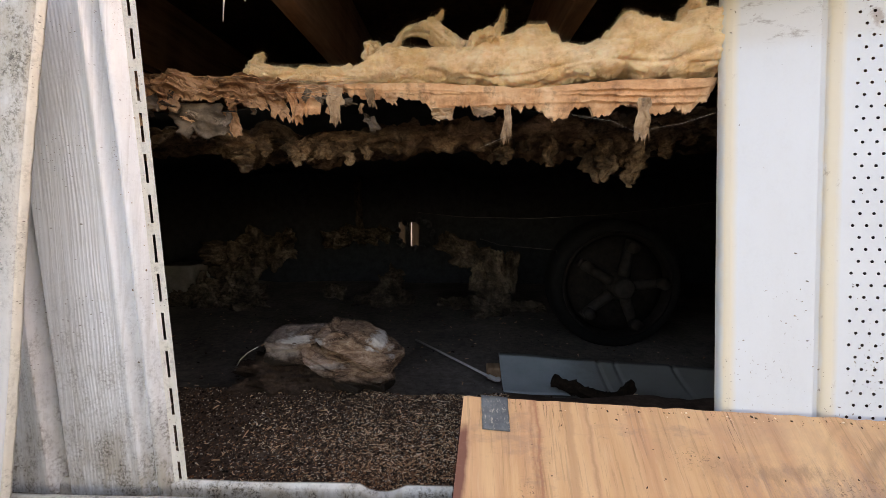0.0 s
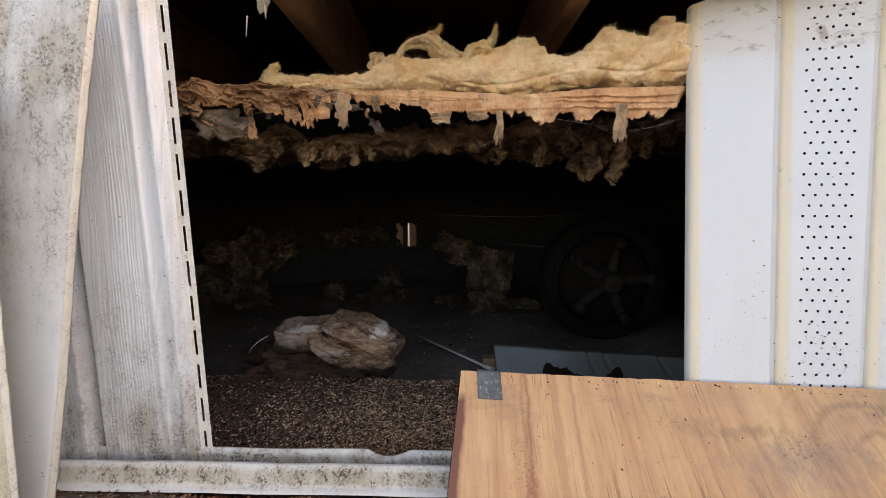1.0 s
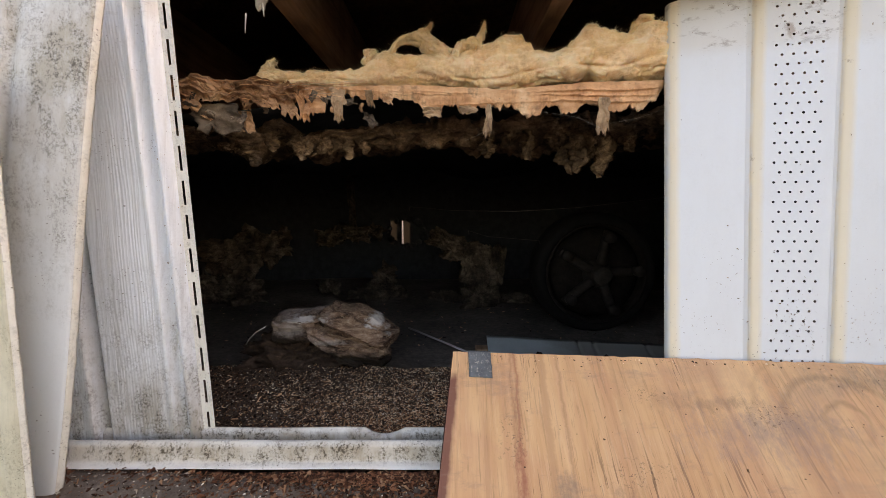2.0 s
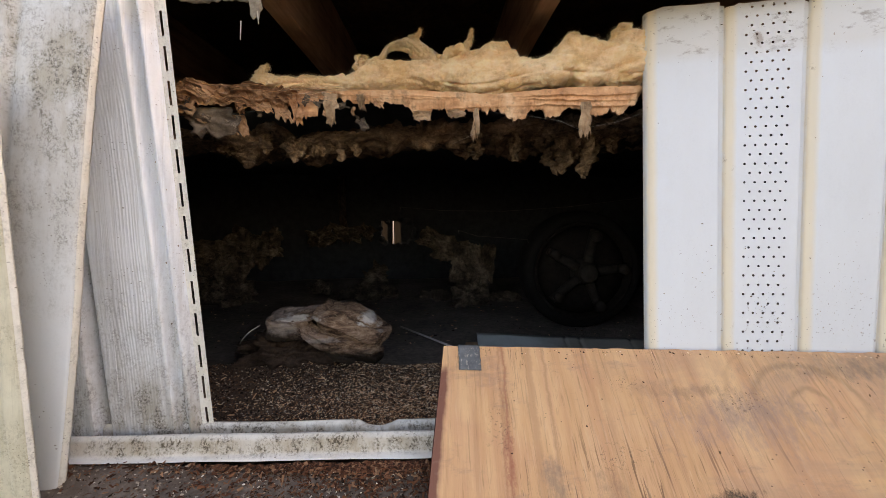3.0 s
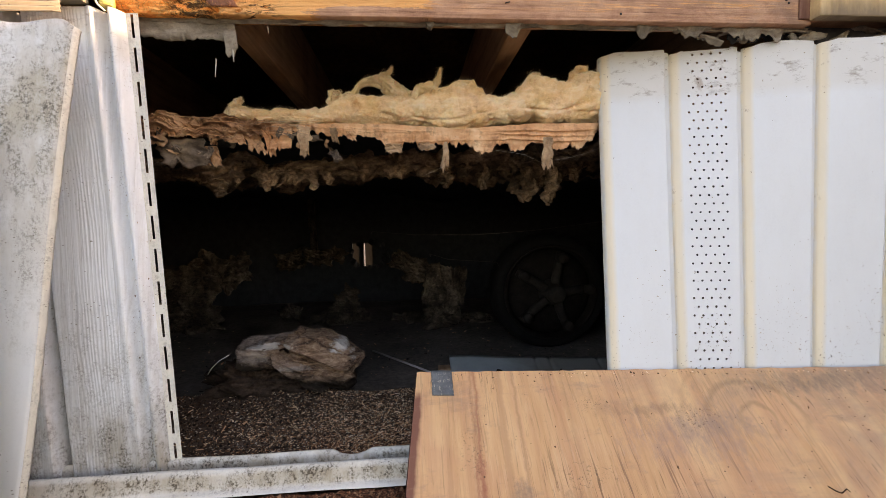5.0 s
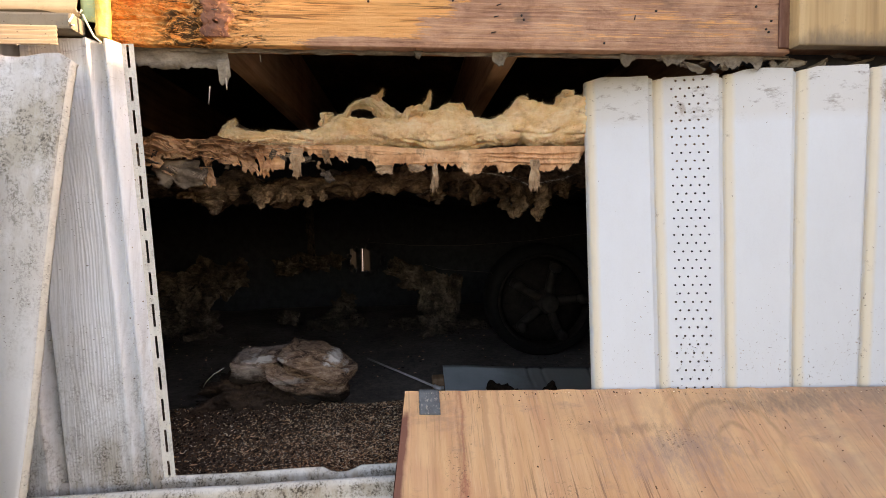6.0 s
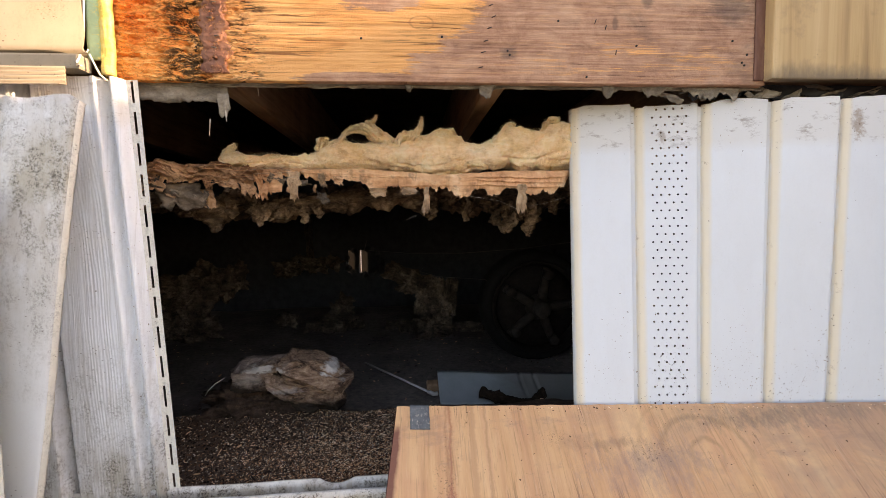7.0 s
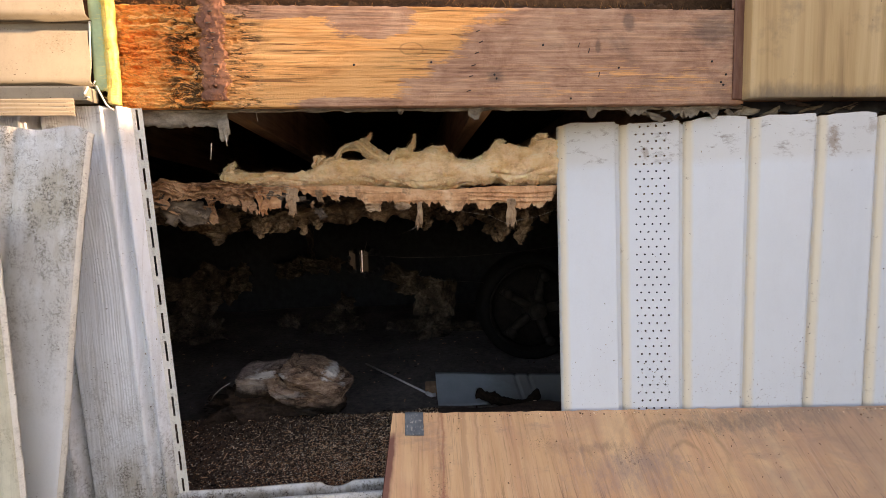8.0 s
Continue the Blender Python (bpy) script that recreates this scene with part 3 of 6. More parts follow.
def rock_stone():
    k = Nodes("brown_limestone", 0.9)
    v = k.map((1.2, 1.5, 4.2), (0, 25, 0))
    strata = k.noise(13, 9, 0.78, v, 0.5)
    tone = k.noise(9, 5, 0.65)
    brown = k.ramp(strata, (0.38, (0.045, 0.026, 0.018)), (0.47, (0.165, 0.098, 0.064)), (0.56, (0.31, 0.200, 0.132)), (0.70, (0.50, 0.385, 0.29)))
    grey = k.ramp(strata, (0.36, (0.10, 0.073, 0.06)), (0.5, (0.27, 0.205, 0.17)), (0.66, (0.43, 0.35, 0.30)))
    side = k.math("ADD", k.math("MULTIPLY", k.axis(0), -2.2), tone)
    color = k.mix(k.ramp(k.math("MULTIPLY", side, 0.6), (0.70, 0.0), (0.82, 1.0)), brown, grey)
    veins = k.ramp(k.noise(24, 6, 0.7, k.map((0.8, 1, 4.5), (0, 25, 0), (3, 1, 0)), 0.8), (0.36, 1.0), (0.41, 0.0))
    color = k.mix(k.math("MULTIPLY", veins, 0.75), color, (0.07, 0.04, 0.025))
    dust = k.ramp(k.noise(160, 4, 0.8), (0.56, 0.0), (0.66, 1.0))
    color = k.mix(k.math("MULTIPLY", dust, 0.5), color, (0.46, 0.36, 0.26))
    wob = k.math("MULTIPLY", k.math("SUBTRACT", k.noise(46, 5, 0.7), 0.5), 2.0)
    for at, size, amt in (((-0.382, 0.94, 0.136), (0.036, 0.10, 0.006), 0.85), ((-0.412, 0.93, 0.110), (0.045, 0.06, 0.020), 0.25), ((-0.180, 0.96, 0.130), (0.036, 0.18, 0.014), 0.9), ((-0.150, 0.96, 0.112), (0.018, 0.18, 0.014), 0.85), ((-0.322, 0.93, 0.140), (0.017, 0.10, 0.006), 0.8), ((-0.300, 0.91, 0.084), (0.05, 0.05, 0.007), 0.3), ((-0.245, 0.91, 0.040), (0.02, 0.06, 0.006), 0.5)):
        d = k.math("ADD", k.near(at, size), wob)
        color = k.mix(k.ramp(k.math("MULTIPLY", d, 0.5), (0.30, amt), (0.56, 0.0)), color, (0.62, 0.58, 0.53))
    # near-black towards the base, climbing higher at the left end
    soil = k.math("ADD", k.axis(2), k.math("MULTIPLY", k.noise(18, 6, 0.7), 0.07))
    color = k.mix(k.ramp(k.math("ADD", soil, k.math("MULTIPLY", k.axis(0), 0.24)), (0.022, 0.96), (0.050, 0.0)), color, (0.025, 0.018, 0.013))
    return k.done(color, k.mix(0.5, strata, k.noise(120, 6, 0.75)), 1.0, 0.006)


STONE = rock_stone()


# ---- building helpers ----
def thing(name, at, label, category, group="", kind=""):
    ob = new(name)
    ob.location = at
    ob.empty_display_size = 0.05
    return tagged(ob, label, category, group, kind)


def place(ob):
    m = Matrix.Identity(4)
    while ob is not None:
        m = ob.matrix_parent_inverse @ Matrix.Translation(ob.location) @ m
        ob = ob.parent
    return m


def part(name, bm, material, parent=None, label="", smooth=True, kind=""):
    """A bmesh in world coordinates as one mesh object under its thing."""
    me = bpy.data.meshes.new(name)
    bm.to_mesh(me)
    bm.free()
    for p in me.polygons:
        p.use_smooth = smooth
    me.materials.append(material)
    ob = new(name, me)
    if parent is not None:
        ob.parent = parent
        ob.matrix_parent_inverse = place(parent).inverted()
    return tagged(ob, label, kind=kind)


def raw(name, verts, faces, material, parent=None, label="", smooth=False, kind=""):
    me = bpy.data.meshes.new(name)
    me.from_pydata(verts, [], faces)
    for p in me.polygons:
        p.use_smooth = smooth
    me.materials.append(material)
    ob = new(name, me)
    if parent is not None:
        ob.parent = parent
        ob.matrix_parent_inverse = place(parent).inverted()
    return tagged(ob, label, kind=kind)


def box(bm, x0, x1, y0, y1, z0, z1, bevel=0.0):
    m = Matrix.LocRotScale(((x0 + x1) / 2, (y0 + y1) / 2, (z0 + z1) / 2), None, (x1 - x0, y1 - y0, z1 - z0))
    made = bmesh.ops.create_cube(bm, size=1.0, matrix=m)["verts"]
    if bevel:
        edges = {e for v in made for e in v.link_edges}
        bmesh.ops.bevel(bm, geom=list(edges), offset=bevel, segments=2, affect="EDGES", profile=0.6)
    return bm


def grid(fn, nu, nv, thick=None):
    """A sheet of nu x nv quads with corners fn(u, v), u and v from 0 to 1; thick: a second skin along that vector."""
    bm = bmesh.new()

    def skin(off, flip):
        vs = [[bm.verts.new(Vector(fn(i / nu, j / nv)) + off) for j in range(nv + 1)] for i in range(nu + 1)]
        for i in range(nu):
            for j in range(nv):
                q = (vs[i][j], vs[i + 1][j], vs[i + 1][j + 1], vs[i][j + 1])
                bm.faces.new(q[::-1] if flip else q)
        return vs

    a = skin(Vector(), False)
    if thick is not None:
        b = skin(Vector(thick), True)
        ra = [r[0] for r in a] + a[-1][1:] + [r[-1] for r in a[-2::-1]] + a[0][-2:0:-1]
        rb = [r[0] for r in b] + b[-1][1:] + [r[-1] for r in b[-2::-1]] + b[0][-2:0:-1]
        for i in range(len(ra)):
            j = (i + 1) % len(ra)
            bm.faces.new((ra[j], ra[i], rb[i], rb[j]))
    return bm


def fbm(p, octaves=5, gain=0.5):
    s, a, f = 0.0, 1.0, 1.0
    for _ in range(octaves):
        s += a * noise.noise(Vector(p) * f)
        a *= gain
        f *= 2.03
    return s


def lerp(table, x):
    for (x0, y0), (x1, y1) in zip(table, table[1:]):
        if x <= x1:
            return y0 + (y1 - y0) * max(0.0, (x - x0) / (x1 - x0))
    return table[-1][1]


def glide(pts, t):
    """A smooth curve through points, t from 0 to 1."""
    n = len(pts) - 1
    i = min(int(t * n), n - 1)
    u = t * n - i
    a, b, c, d = (Vector(pts[min(max(j, 0), n)]) for j in (i - 1, i, i + 1, i + 2))
    return 0.5 * (2 * b + (c - a) * u + (2 * a - 5 * b + 4 * c - d) * u * u + (3 * b - a - 3 * c + d) * u ** 3)


def tube(bm, pts, r, seg=8, taper=1.0):
    """A round bar along a line of points."""
    rings = []
    for i, p in enumerate(pts):
        p = Vector(p)
        d = (Vector(pts[min(i + 1, len(pts) - 1)]) - Vector(pts[max(i - 1, 0)])).normalized()
        a = d.orthogonal().normalized()
        b = d.cross(a)
        rr = r * (1 + (taper - 1) * i / (len(pts) - 1))
        rings.append([bm.verts.new(p + rr * (math.cos(t) * a + math.sin(t) * b)) for t in (2 * math.pi * k / seg for k in range(seg))])
    for p, q in zip(rings, rings[1:]):
        for k in range(seg):
            bm.faces.new((p[k], p[(k + 1) % seg], q[(k + 1) % seg], q[k]))
    bm.faces.new(rings[0][::-1])
    bm.faces.new(rings[-1])
    return bm


# ---- setting: ground, house shell ----
rng0 = random.Random(21)

def ground_height(x, y):
    """Yard in front, a littered shelf behind the opening, then the lower crawlspace floor."""
    edge = 0.955 + 0.02 * noise.noise(Vector((x * 5, 3.1, 0)))
    shelf = 0.008 + 0.012 * noise.noise(Vector((x * 6, y * 6, 1.7)))
    low = -0.095 + 0.02 * noise.noise(Vector((x * 2.5, y * 2.5, 4)))
    shelf += 0.017 * min(1.0, max(0.0, (0.505 - y) / 0.02)) * min(1.0, max(0.0, (y - 0.435) / 0.03))
    k = min(1.0, max(0.0, (y - edge) / 0.09))
    k = k * k * (3 - 2 * k)
    mound = 0.10 * math.exp(-((x + 0.42) / 0.12) ** 2 - ((y - 1.03) / 0.055) ** 2)
    return shelf * (1 - k) + low * k + mound * (0.7 + 0.5 * noise.noise(Vector((x * 28, y * 28, 2)))) + 0.003 * noise.noise(Vector((x * 40, y * 40, 0)))


def near_ground():
    xs = np.concatenate([np.linspace(-60, -3, 8), np.linspace(-2.8, -0.9, 24), np.linspace(-0.85, 1.0, 150), np.linspace(1.06, 2.8, 24), np.linspace(3, 60, 8)])
    ys = np.concatenate([np.linspace(-60, -1.5, 8), np.linspace(-1.2, 0.1, 14), np.linspace(0.14, 1.5, 120), np.linspace(1.53, 3.4, 50), np.linspace(3.6, 60, 8)])
    verts = [(x, y, ground_height(x, y)) for x in xs for y in ys]
    m = len(ys)
    faces = [(i * m + j, (i + 1) * m + j, (i + 1) * m + j + 1, i * m + j + 1) for i in range(len(xs) - 1) for j in range(m - 1)]
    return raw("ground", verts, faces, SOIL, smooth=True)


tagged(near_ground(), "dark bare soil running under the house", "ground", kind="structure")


def wall_box(name, label, material, *b, category="wall"):
    bm = bmesh.new()
    box(bm, *b, bevel=0.002)
    return tagged(part(name, bm, material, smooth=False), label, category, kind="structure")


# shell mostly out of view keeps sky out; near-black stands for the dark inside
wall_box("wall_upper", "plain house wall above the torn-out strip", SIDING, -3.2, 3.2, 0.64, 0.72, 1.04, 3.4)
wall_box("wall_left", "near-black wall added out of view to close the crawlspace end", DARK_FILL, -3.2, -3.1, 0.60, 3.0, -0.2, 1.04)
wall_box("wall_right", "near-black wall added out of view to close the crawlspace end", DARK_FILL, 3.1, 3.2, 0.60, 3.0, -0.2, 1.04)
wall_box("wall_front_left", "near-black wall added out of view to close the side of the opening", DARK_FILL, -3.2, -0.66, 0.60, 0.64, -0.05, 1.04)
wall_box("wall_front_right", "near-black wall added out of view to close the side of the opening", DARK_FILL, 1.5, 3.2, 0.60, 0.64, -0.05, 1.04)
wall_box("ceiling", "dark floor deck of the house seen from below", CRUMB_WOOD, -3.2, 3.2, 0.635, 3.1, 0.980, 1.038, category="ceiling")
wall_box("roof", "plain roof added out of view to close the house against the sky", DARK_FILL, -3.3, 3.3, 0.55, 3.4, 3.4, 3.5, category="roof")

# box added beside the wall, out of view, to keep the low sun off its foot
wall_box("wall_porch", "box added out of view to keep the low sun off the wall foot", SIDING, 2.5, 4.2, -1.6, 0.56, -0.05, 0.772 + 2.92 * SUN_FROM.z / SUN_FROM.x, category="porch")

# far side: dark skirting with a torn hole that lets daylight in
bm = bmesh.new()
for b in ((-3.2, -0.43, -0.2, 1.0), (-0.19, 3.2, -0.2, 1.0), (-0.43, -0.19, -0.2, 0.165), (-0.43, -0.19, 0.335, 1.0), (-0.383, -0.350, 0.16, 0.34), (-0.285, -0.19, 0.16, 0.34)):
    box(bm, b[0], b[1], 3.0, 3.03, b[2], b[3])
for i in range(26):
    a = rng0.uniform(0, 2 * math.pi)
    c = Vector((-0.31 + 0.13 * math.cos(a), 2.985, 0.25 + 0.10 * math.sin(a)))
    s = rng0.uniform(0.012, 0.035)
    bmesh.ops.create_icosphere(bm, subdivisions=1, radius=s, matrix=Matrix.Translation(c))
tagged(part("wall_far", bm, DARK_FILL, smooth=False), "dark far skirting with a torn hole letting daylight in", "wall", kind="structure")


# ---- rim joist, second board, subfloor, floor joists ----
def joist_face():
    def fn(u, v):
        x, z = -0.463 + 1.191 * u, 0.788 + 0.180 * v
        rot = max(0.0, min(1.0, (-0.20 - x) / 0.12))
        pit = max(0.0, fbm((x * 34, 7, z * 90), 4, 0.6) - 0.30) * rot
        y = 0.557 + 0.0009 * fbm((x * 4, 0, z * 150), 4) + 0.0045 * rot * (0.5 + fbm((x * 30, 3, z * 150), 5, 0.68)) + 0.002 * rot * fbm((x * 120, 1, z * 300), 3, 0.7) + 0.03 * min(0.6, pit)
        top = 0.006 * rot * fbm((x * 30, 9, 0), 3) + 0.002 * fbm((x * 40, 4, 0), 4) if v > 0.99 else 0.0
        return (x, y, z + top)
    return grid(fn, 620, 130, (0, 0.036, 0))


joist = thing("rim_joist", (0.13, 0.575, 0.788), "weathered orange-brown rim joist, rotten and crumbling at one end", "joist")
part("board", joist_face(), JOIST, joist)


def nailing_strip(u, v):
    x = -0.313 + 0.046 * u + 0.009 * fbm((v * 9, 3 * u, 3), 5, 0.65) * (1 if u > 0.5 else -1)
    z = 0.800 + 0.24 * v
    return (x, 0.5545 + 0.0022 * fbm((x * 50, 2, z * 90), 5, 0.65) + 0.004 * abs(2 * u - 1) ** 3, z)


part("nailing_strip", grid(nailing_strip, 24, 120, (0, 0.012, 0)), STRIP_WOOD, joist, "purplish brown strip with rusty staples")
part("end_strip", grid(lambda u, v: (0.7035 + 0.0265 * u + 0.0008 * fbm((v * 9, u, 1), 3), 0.5535 + 0.001 * fbm((u * 5, v * 30, 2), 3), 0.796 + 0.19 * v), 10, 60, (0, 0.003, 0)), END_WOOD, joist, "dark red-brown end of the joist")


def nail_head(bm, x, y, z, r=0.0022):
    bmesh.ops.create_cone(bm, cap_ends=True, segments=10, radius1=r, radius2=r * 0.9, depth=0.0016, matrix=pose(x, y, z, 90))


for x, z in ((0.229, 0.838), (0.225, 0.845), (0.374, 0.800), (-0.039, 0.863), (0.105, 0.868), (0.32, 0.90), (0.47, 0.858), (0.66, 0.87), (0.69, 0.845), (0.685, 0.825), (0.68, 0.83)):
    bm = bmesh.new()
    nail_head(bm, x, 0.5566, z)
    part("nail", bm, DARK, joist)
for x, z, a in ((0.195, 0.925, 20), (0.20, 0.905, 25), (0.192, 0.885, 20), (0.185, 0.862, 18), (0.18, 0.842, 15), (0.175, 0.815, 15), (-0.290, 0.955, 5), (-0.294, 0.935, 12), (-0.287, 0.918, 5), (-0.295, 0.892, 0), (-0.284, 0.862, 5), (-0.29, 0.842, -8), (-0.294, 0.975, 4), (0.39, 0.90, 70), (0.41, 0.89, 75), (0.43, 0.845, 80)):
    bm = bmesh.new()
    box(bm, -0.0042, 0.0042, -0.0008, 0.0008, -0.0007, 0.0007)
    bmesh.ops.transform(bm, matrix=pose(x, 0.5558 if x > 0 else 0.5525, z, 0, -a, 0), verts=bm.verts)
    part("staple", bm, STEEL if x < 0 else DARK, joist)

board = thing("panel_board", (0.9, 0.545, 0.795), "yellowed wooden panel board with vertical grain and a dark lower edge", "board")
part("board", box(bmesh.new(), 0.722, 1.60, 0.533, 0.555, 0.793, 1.30, 0.003), YELLOW_BOARD, board, smooth=False)
part("back_rail", box(bmesh.new(), 0.727, 1.60, 0.558, 0.594, 0.80, 1.03, 0.002), JOIST, board, smooth=False)


def crumbly(u, v):
    x = -0.45 + 1.18 * u
    y = 0.575 + 0.05 * v
    z = 0.976 + 0.016 * fbm((x * 14, 2, v * 2), 4) + 0.012 * fbm((x * 60, y * 60, 5), 3) - 0.02 * math.exp(-((x - 0.645) / 0.04) ** 2)
    return (x, y, z)


subfloor = thing("subfloor_edge", (0.1, 0.6, 0.97), "crumbling rotten subfloor edge lying on the rim joist", "subfloor")
part("crumbled_edge", grid(crumbly, 200, 10, (0, 0, -0.012)), CRUMB_WOOD, subfloor)
for x in (-0.294, 0.21):
    tagged(part("floor_joist", box(bmesh.new(), x - 0.019, x + 0.019, 0.597, 2.99, 0.79, 0.976, 0.003), FRAME_WOOD, smooth=False), "brown floor joist running back under the deck", "joist", "floor joists")
for x in (-0.77, 0.70, 1.19, -1.26):
    tagged(part("floor_joist", box(bmesh.new(), x - 0.019, x + 0.019, 0.645, 2.99, 0.79, 0.976, 0.003), FRAME_WOOD, smooth=False), "brown floor joist running back under the deck", "joist", "floor joists")


# dark sheet added below the joists to keep the space behind black
def belly(u, v):
    x, y = -2.9 + 5.8 * u, 1.0 + 1.95 * v
    return (x, y, 0.70 + 0.05 * fbm((x * 1.5, y * 1.5, 2), 3) - 0.06 * math.sin(u * 20) ** 2)


tagged(part("belly_sheet", grid(belly, 60, 24, (0, 0, 0.004)), DARK_FILL), "dark sheet added to close the black space under the floor joists", "sheet")


# ---- torn strip of felt hanging under the rim joist ----
def torn_strip(x0, x1, y, z, drop, seed, n=60, rag=0.35):
    def fn(u, v):
        x = x0 + (x1 - x0) * u
        d = drop * (0.75 + rag * fbm((x * 30, seed, 0), 5, 0.6) - (2.2 * rag * (u - 0.4) ** 2 if rag > 0.5 else 0))
        return (x, y + 0.006 * fbm((x * 20, v * 2, seed), 3) + 0.006 * v, z - max(0.002, d) * v)
    return grid(fn, n, 5, (0, 0.0015, 0))


felt = thing("belly_felt", (0.1, 0.58, 0.785), "torn grey felt strip stapled under the rim joist", "felt strip")
part("strip", torn_strip(-0.45, 0.74, 0.572, 0.789, 0.008, 3, 220), GREY_FELT, felt)
part("flap", torn_strip(-0.440, -0.283, 0.578, 0.787, 0.038, 8, 120, 0.16), GREY_FELT, felt)
part("flap", torn_strip(-0.300, -0.280, 0.577, 0.772, 0.050, 21, 30, 0.5), GREY_FELT, felt)
for x, w, d in ((0.045, 0.016, 0.010), (0.19, 0.03, 0.016), (0.22, 0.02, 0.010), (0.43, 0.04, 0.012), (0.52, 0.06, 0.016), (0.63, 0.12, 0.028)):
    part("flap", torn_strip(x - w / 2, x + w / 2, 0.570, 0.787, d, x * 50, 26, 1.1), GREY_FELT, felt)
# dark strip filling the gap between the board foot and the skirting tops
part("dark_strip", torn_strip(0.60, 1.55, 0.590, 0.806, 0.040, 33, 200, 0.3), DARK_FILL, felt, "dark torn strip across the gap under the board, with scraps")
rz = random.Random(44)
for _ in range(22):
    x = 0.50 + 0.75 * rz.random()
    w = rz.uniform(0.006, 0.030)
    bm = torn_strip(-w, w, 0, 0, rz.uniform(0.006, 0.014), rz.uniform(0, 90), 14, 1.2)
    bmesh.ops.transform(bm, matrix=pose(x, 0.581, rz.uniform(0.775, 0.797), rz.uniform(-40, 40), rz.uniform(-30, 30), rz.uniform(-20, 20)), verts=bm.verts)
    part("scrap", bm, GREY_FELT, felt)
for x, z, l, r in ((-0.289, 0.757, 0.034, 0.0018), (-0.316, 0.728, 0.030, 0.0013), (-0.23, 0.783, 0.014, 0.0008)):
    bm = bmesh.new()
    tube(bm, [(x + 0.0015 * i / 6 * (1 if x > -0.3 else -2), 0.585, z - l * i / 6) for i in range(7)], r, 6, 0.5)
    part("thread", bm, THREAD, felt)


# ---- skirting on the far side of the opening ----
def skirt_y(x, z):
    k = (z - 0.176) / 0.595
    low = 0.566 - 0.075 * (x - 0.365)
    top = 0.658 - 0.243 * (x - 0.385)
    if x > 0.85:
        top = 0.545 - 0.05 * (x - 0.85)
        low = min(low, top + 0.01)
    return low + (top - low) * k


def skirt_point(s, off, z):
    x = 0.365 + s + 0.0387 * (z - 0.176)
    return Vector((x, skirt_y(x, z) - off, z))


PITCH = 0.1247
FACE, END = 0.0085, 0.111


def rib_top(i, u):
    return (0.7725, 0.7660, 0.7690, 0.7655, 0.7650, 0.7640, 0.764, 0.764, 0.764)[i] + 0.0015 * math.sin(i * 2.3 + u * 60) - 0.004 * max(0.0, u / 0.11 - 0.94) * 10


def skirt_sheet(i, stops, nz=26, swell=0.0):
    bm = bmesh.new()
    cols = []
    for u, o in stops:
        top = rib_top(i, u) - (0.004 if u < 0.01 else 0)
        cols.append([bm.verts.new(skirt_point(i * PITCH + u, o + swell * math.sin(2.2 * i + j * 0.35), 0.012 + (top - 0.012) * j / nz)) for j in range(nz + 1)])
    for a, b in zip(cols, cols[1:]):
        for j in range(nz):
            bm.faces.new((a[j], b[j], b[j + 1], a[j + 1]))
    return bm


def vent_strip(i, ua, ub, top):
    """The perforated middle of a vented board: rows of real holes, every other row shifted."""
    bm = bmesh.new()
    dz, w = 0.01582, (ub - ua) / 5
    sa, sb = i * PITCH + ua, i * PITCH + ub

    def p(s, z):
        return bm.verts.new(skirt_point(s, 0.0, z))

    for r in range(47):
        z1 = top - r * dz
        z0 = max(0.012, z1 - dz)
        zm = (z0 + z1) / 2
        start, count = (sa, 5) if r % 2 else (sa + w / 2, 4)
        if r % 2 == 0:
            for a in (sa, sb - w / 2):
                bm.faces.new((p(a, z0), p(a + w / 2, z0), p(a + w / 2, z1), p(a, z1)))
        for c in range(count):
            a = start + c * w
            mid = a + w / 2
            outer = [(a, z0), (mid, z0), (a + w, z0), (a + w, zm), (a + w, z1), (mid, z1), (a, z1), (a, zm)]
            o = [p(*q) for q in outer]
            n = [p(mid + 0.0021 * math.cos(t), zm + 0.0021 * math.sin(t)) for t in (radians(225 + 45 * k) for k in range(8))]
            for k in range(8):
                bm.faces.new((o[k], o[(k + 1) % 8], n[(k + 1) % 8], n[k]))
    bmesh.ops.remove_doubles(bm, verts=bm.verts, dist=0.0001)
    return bm


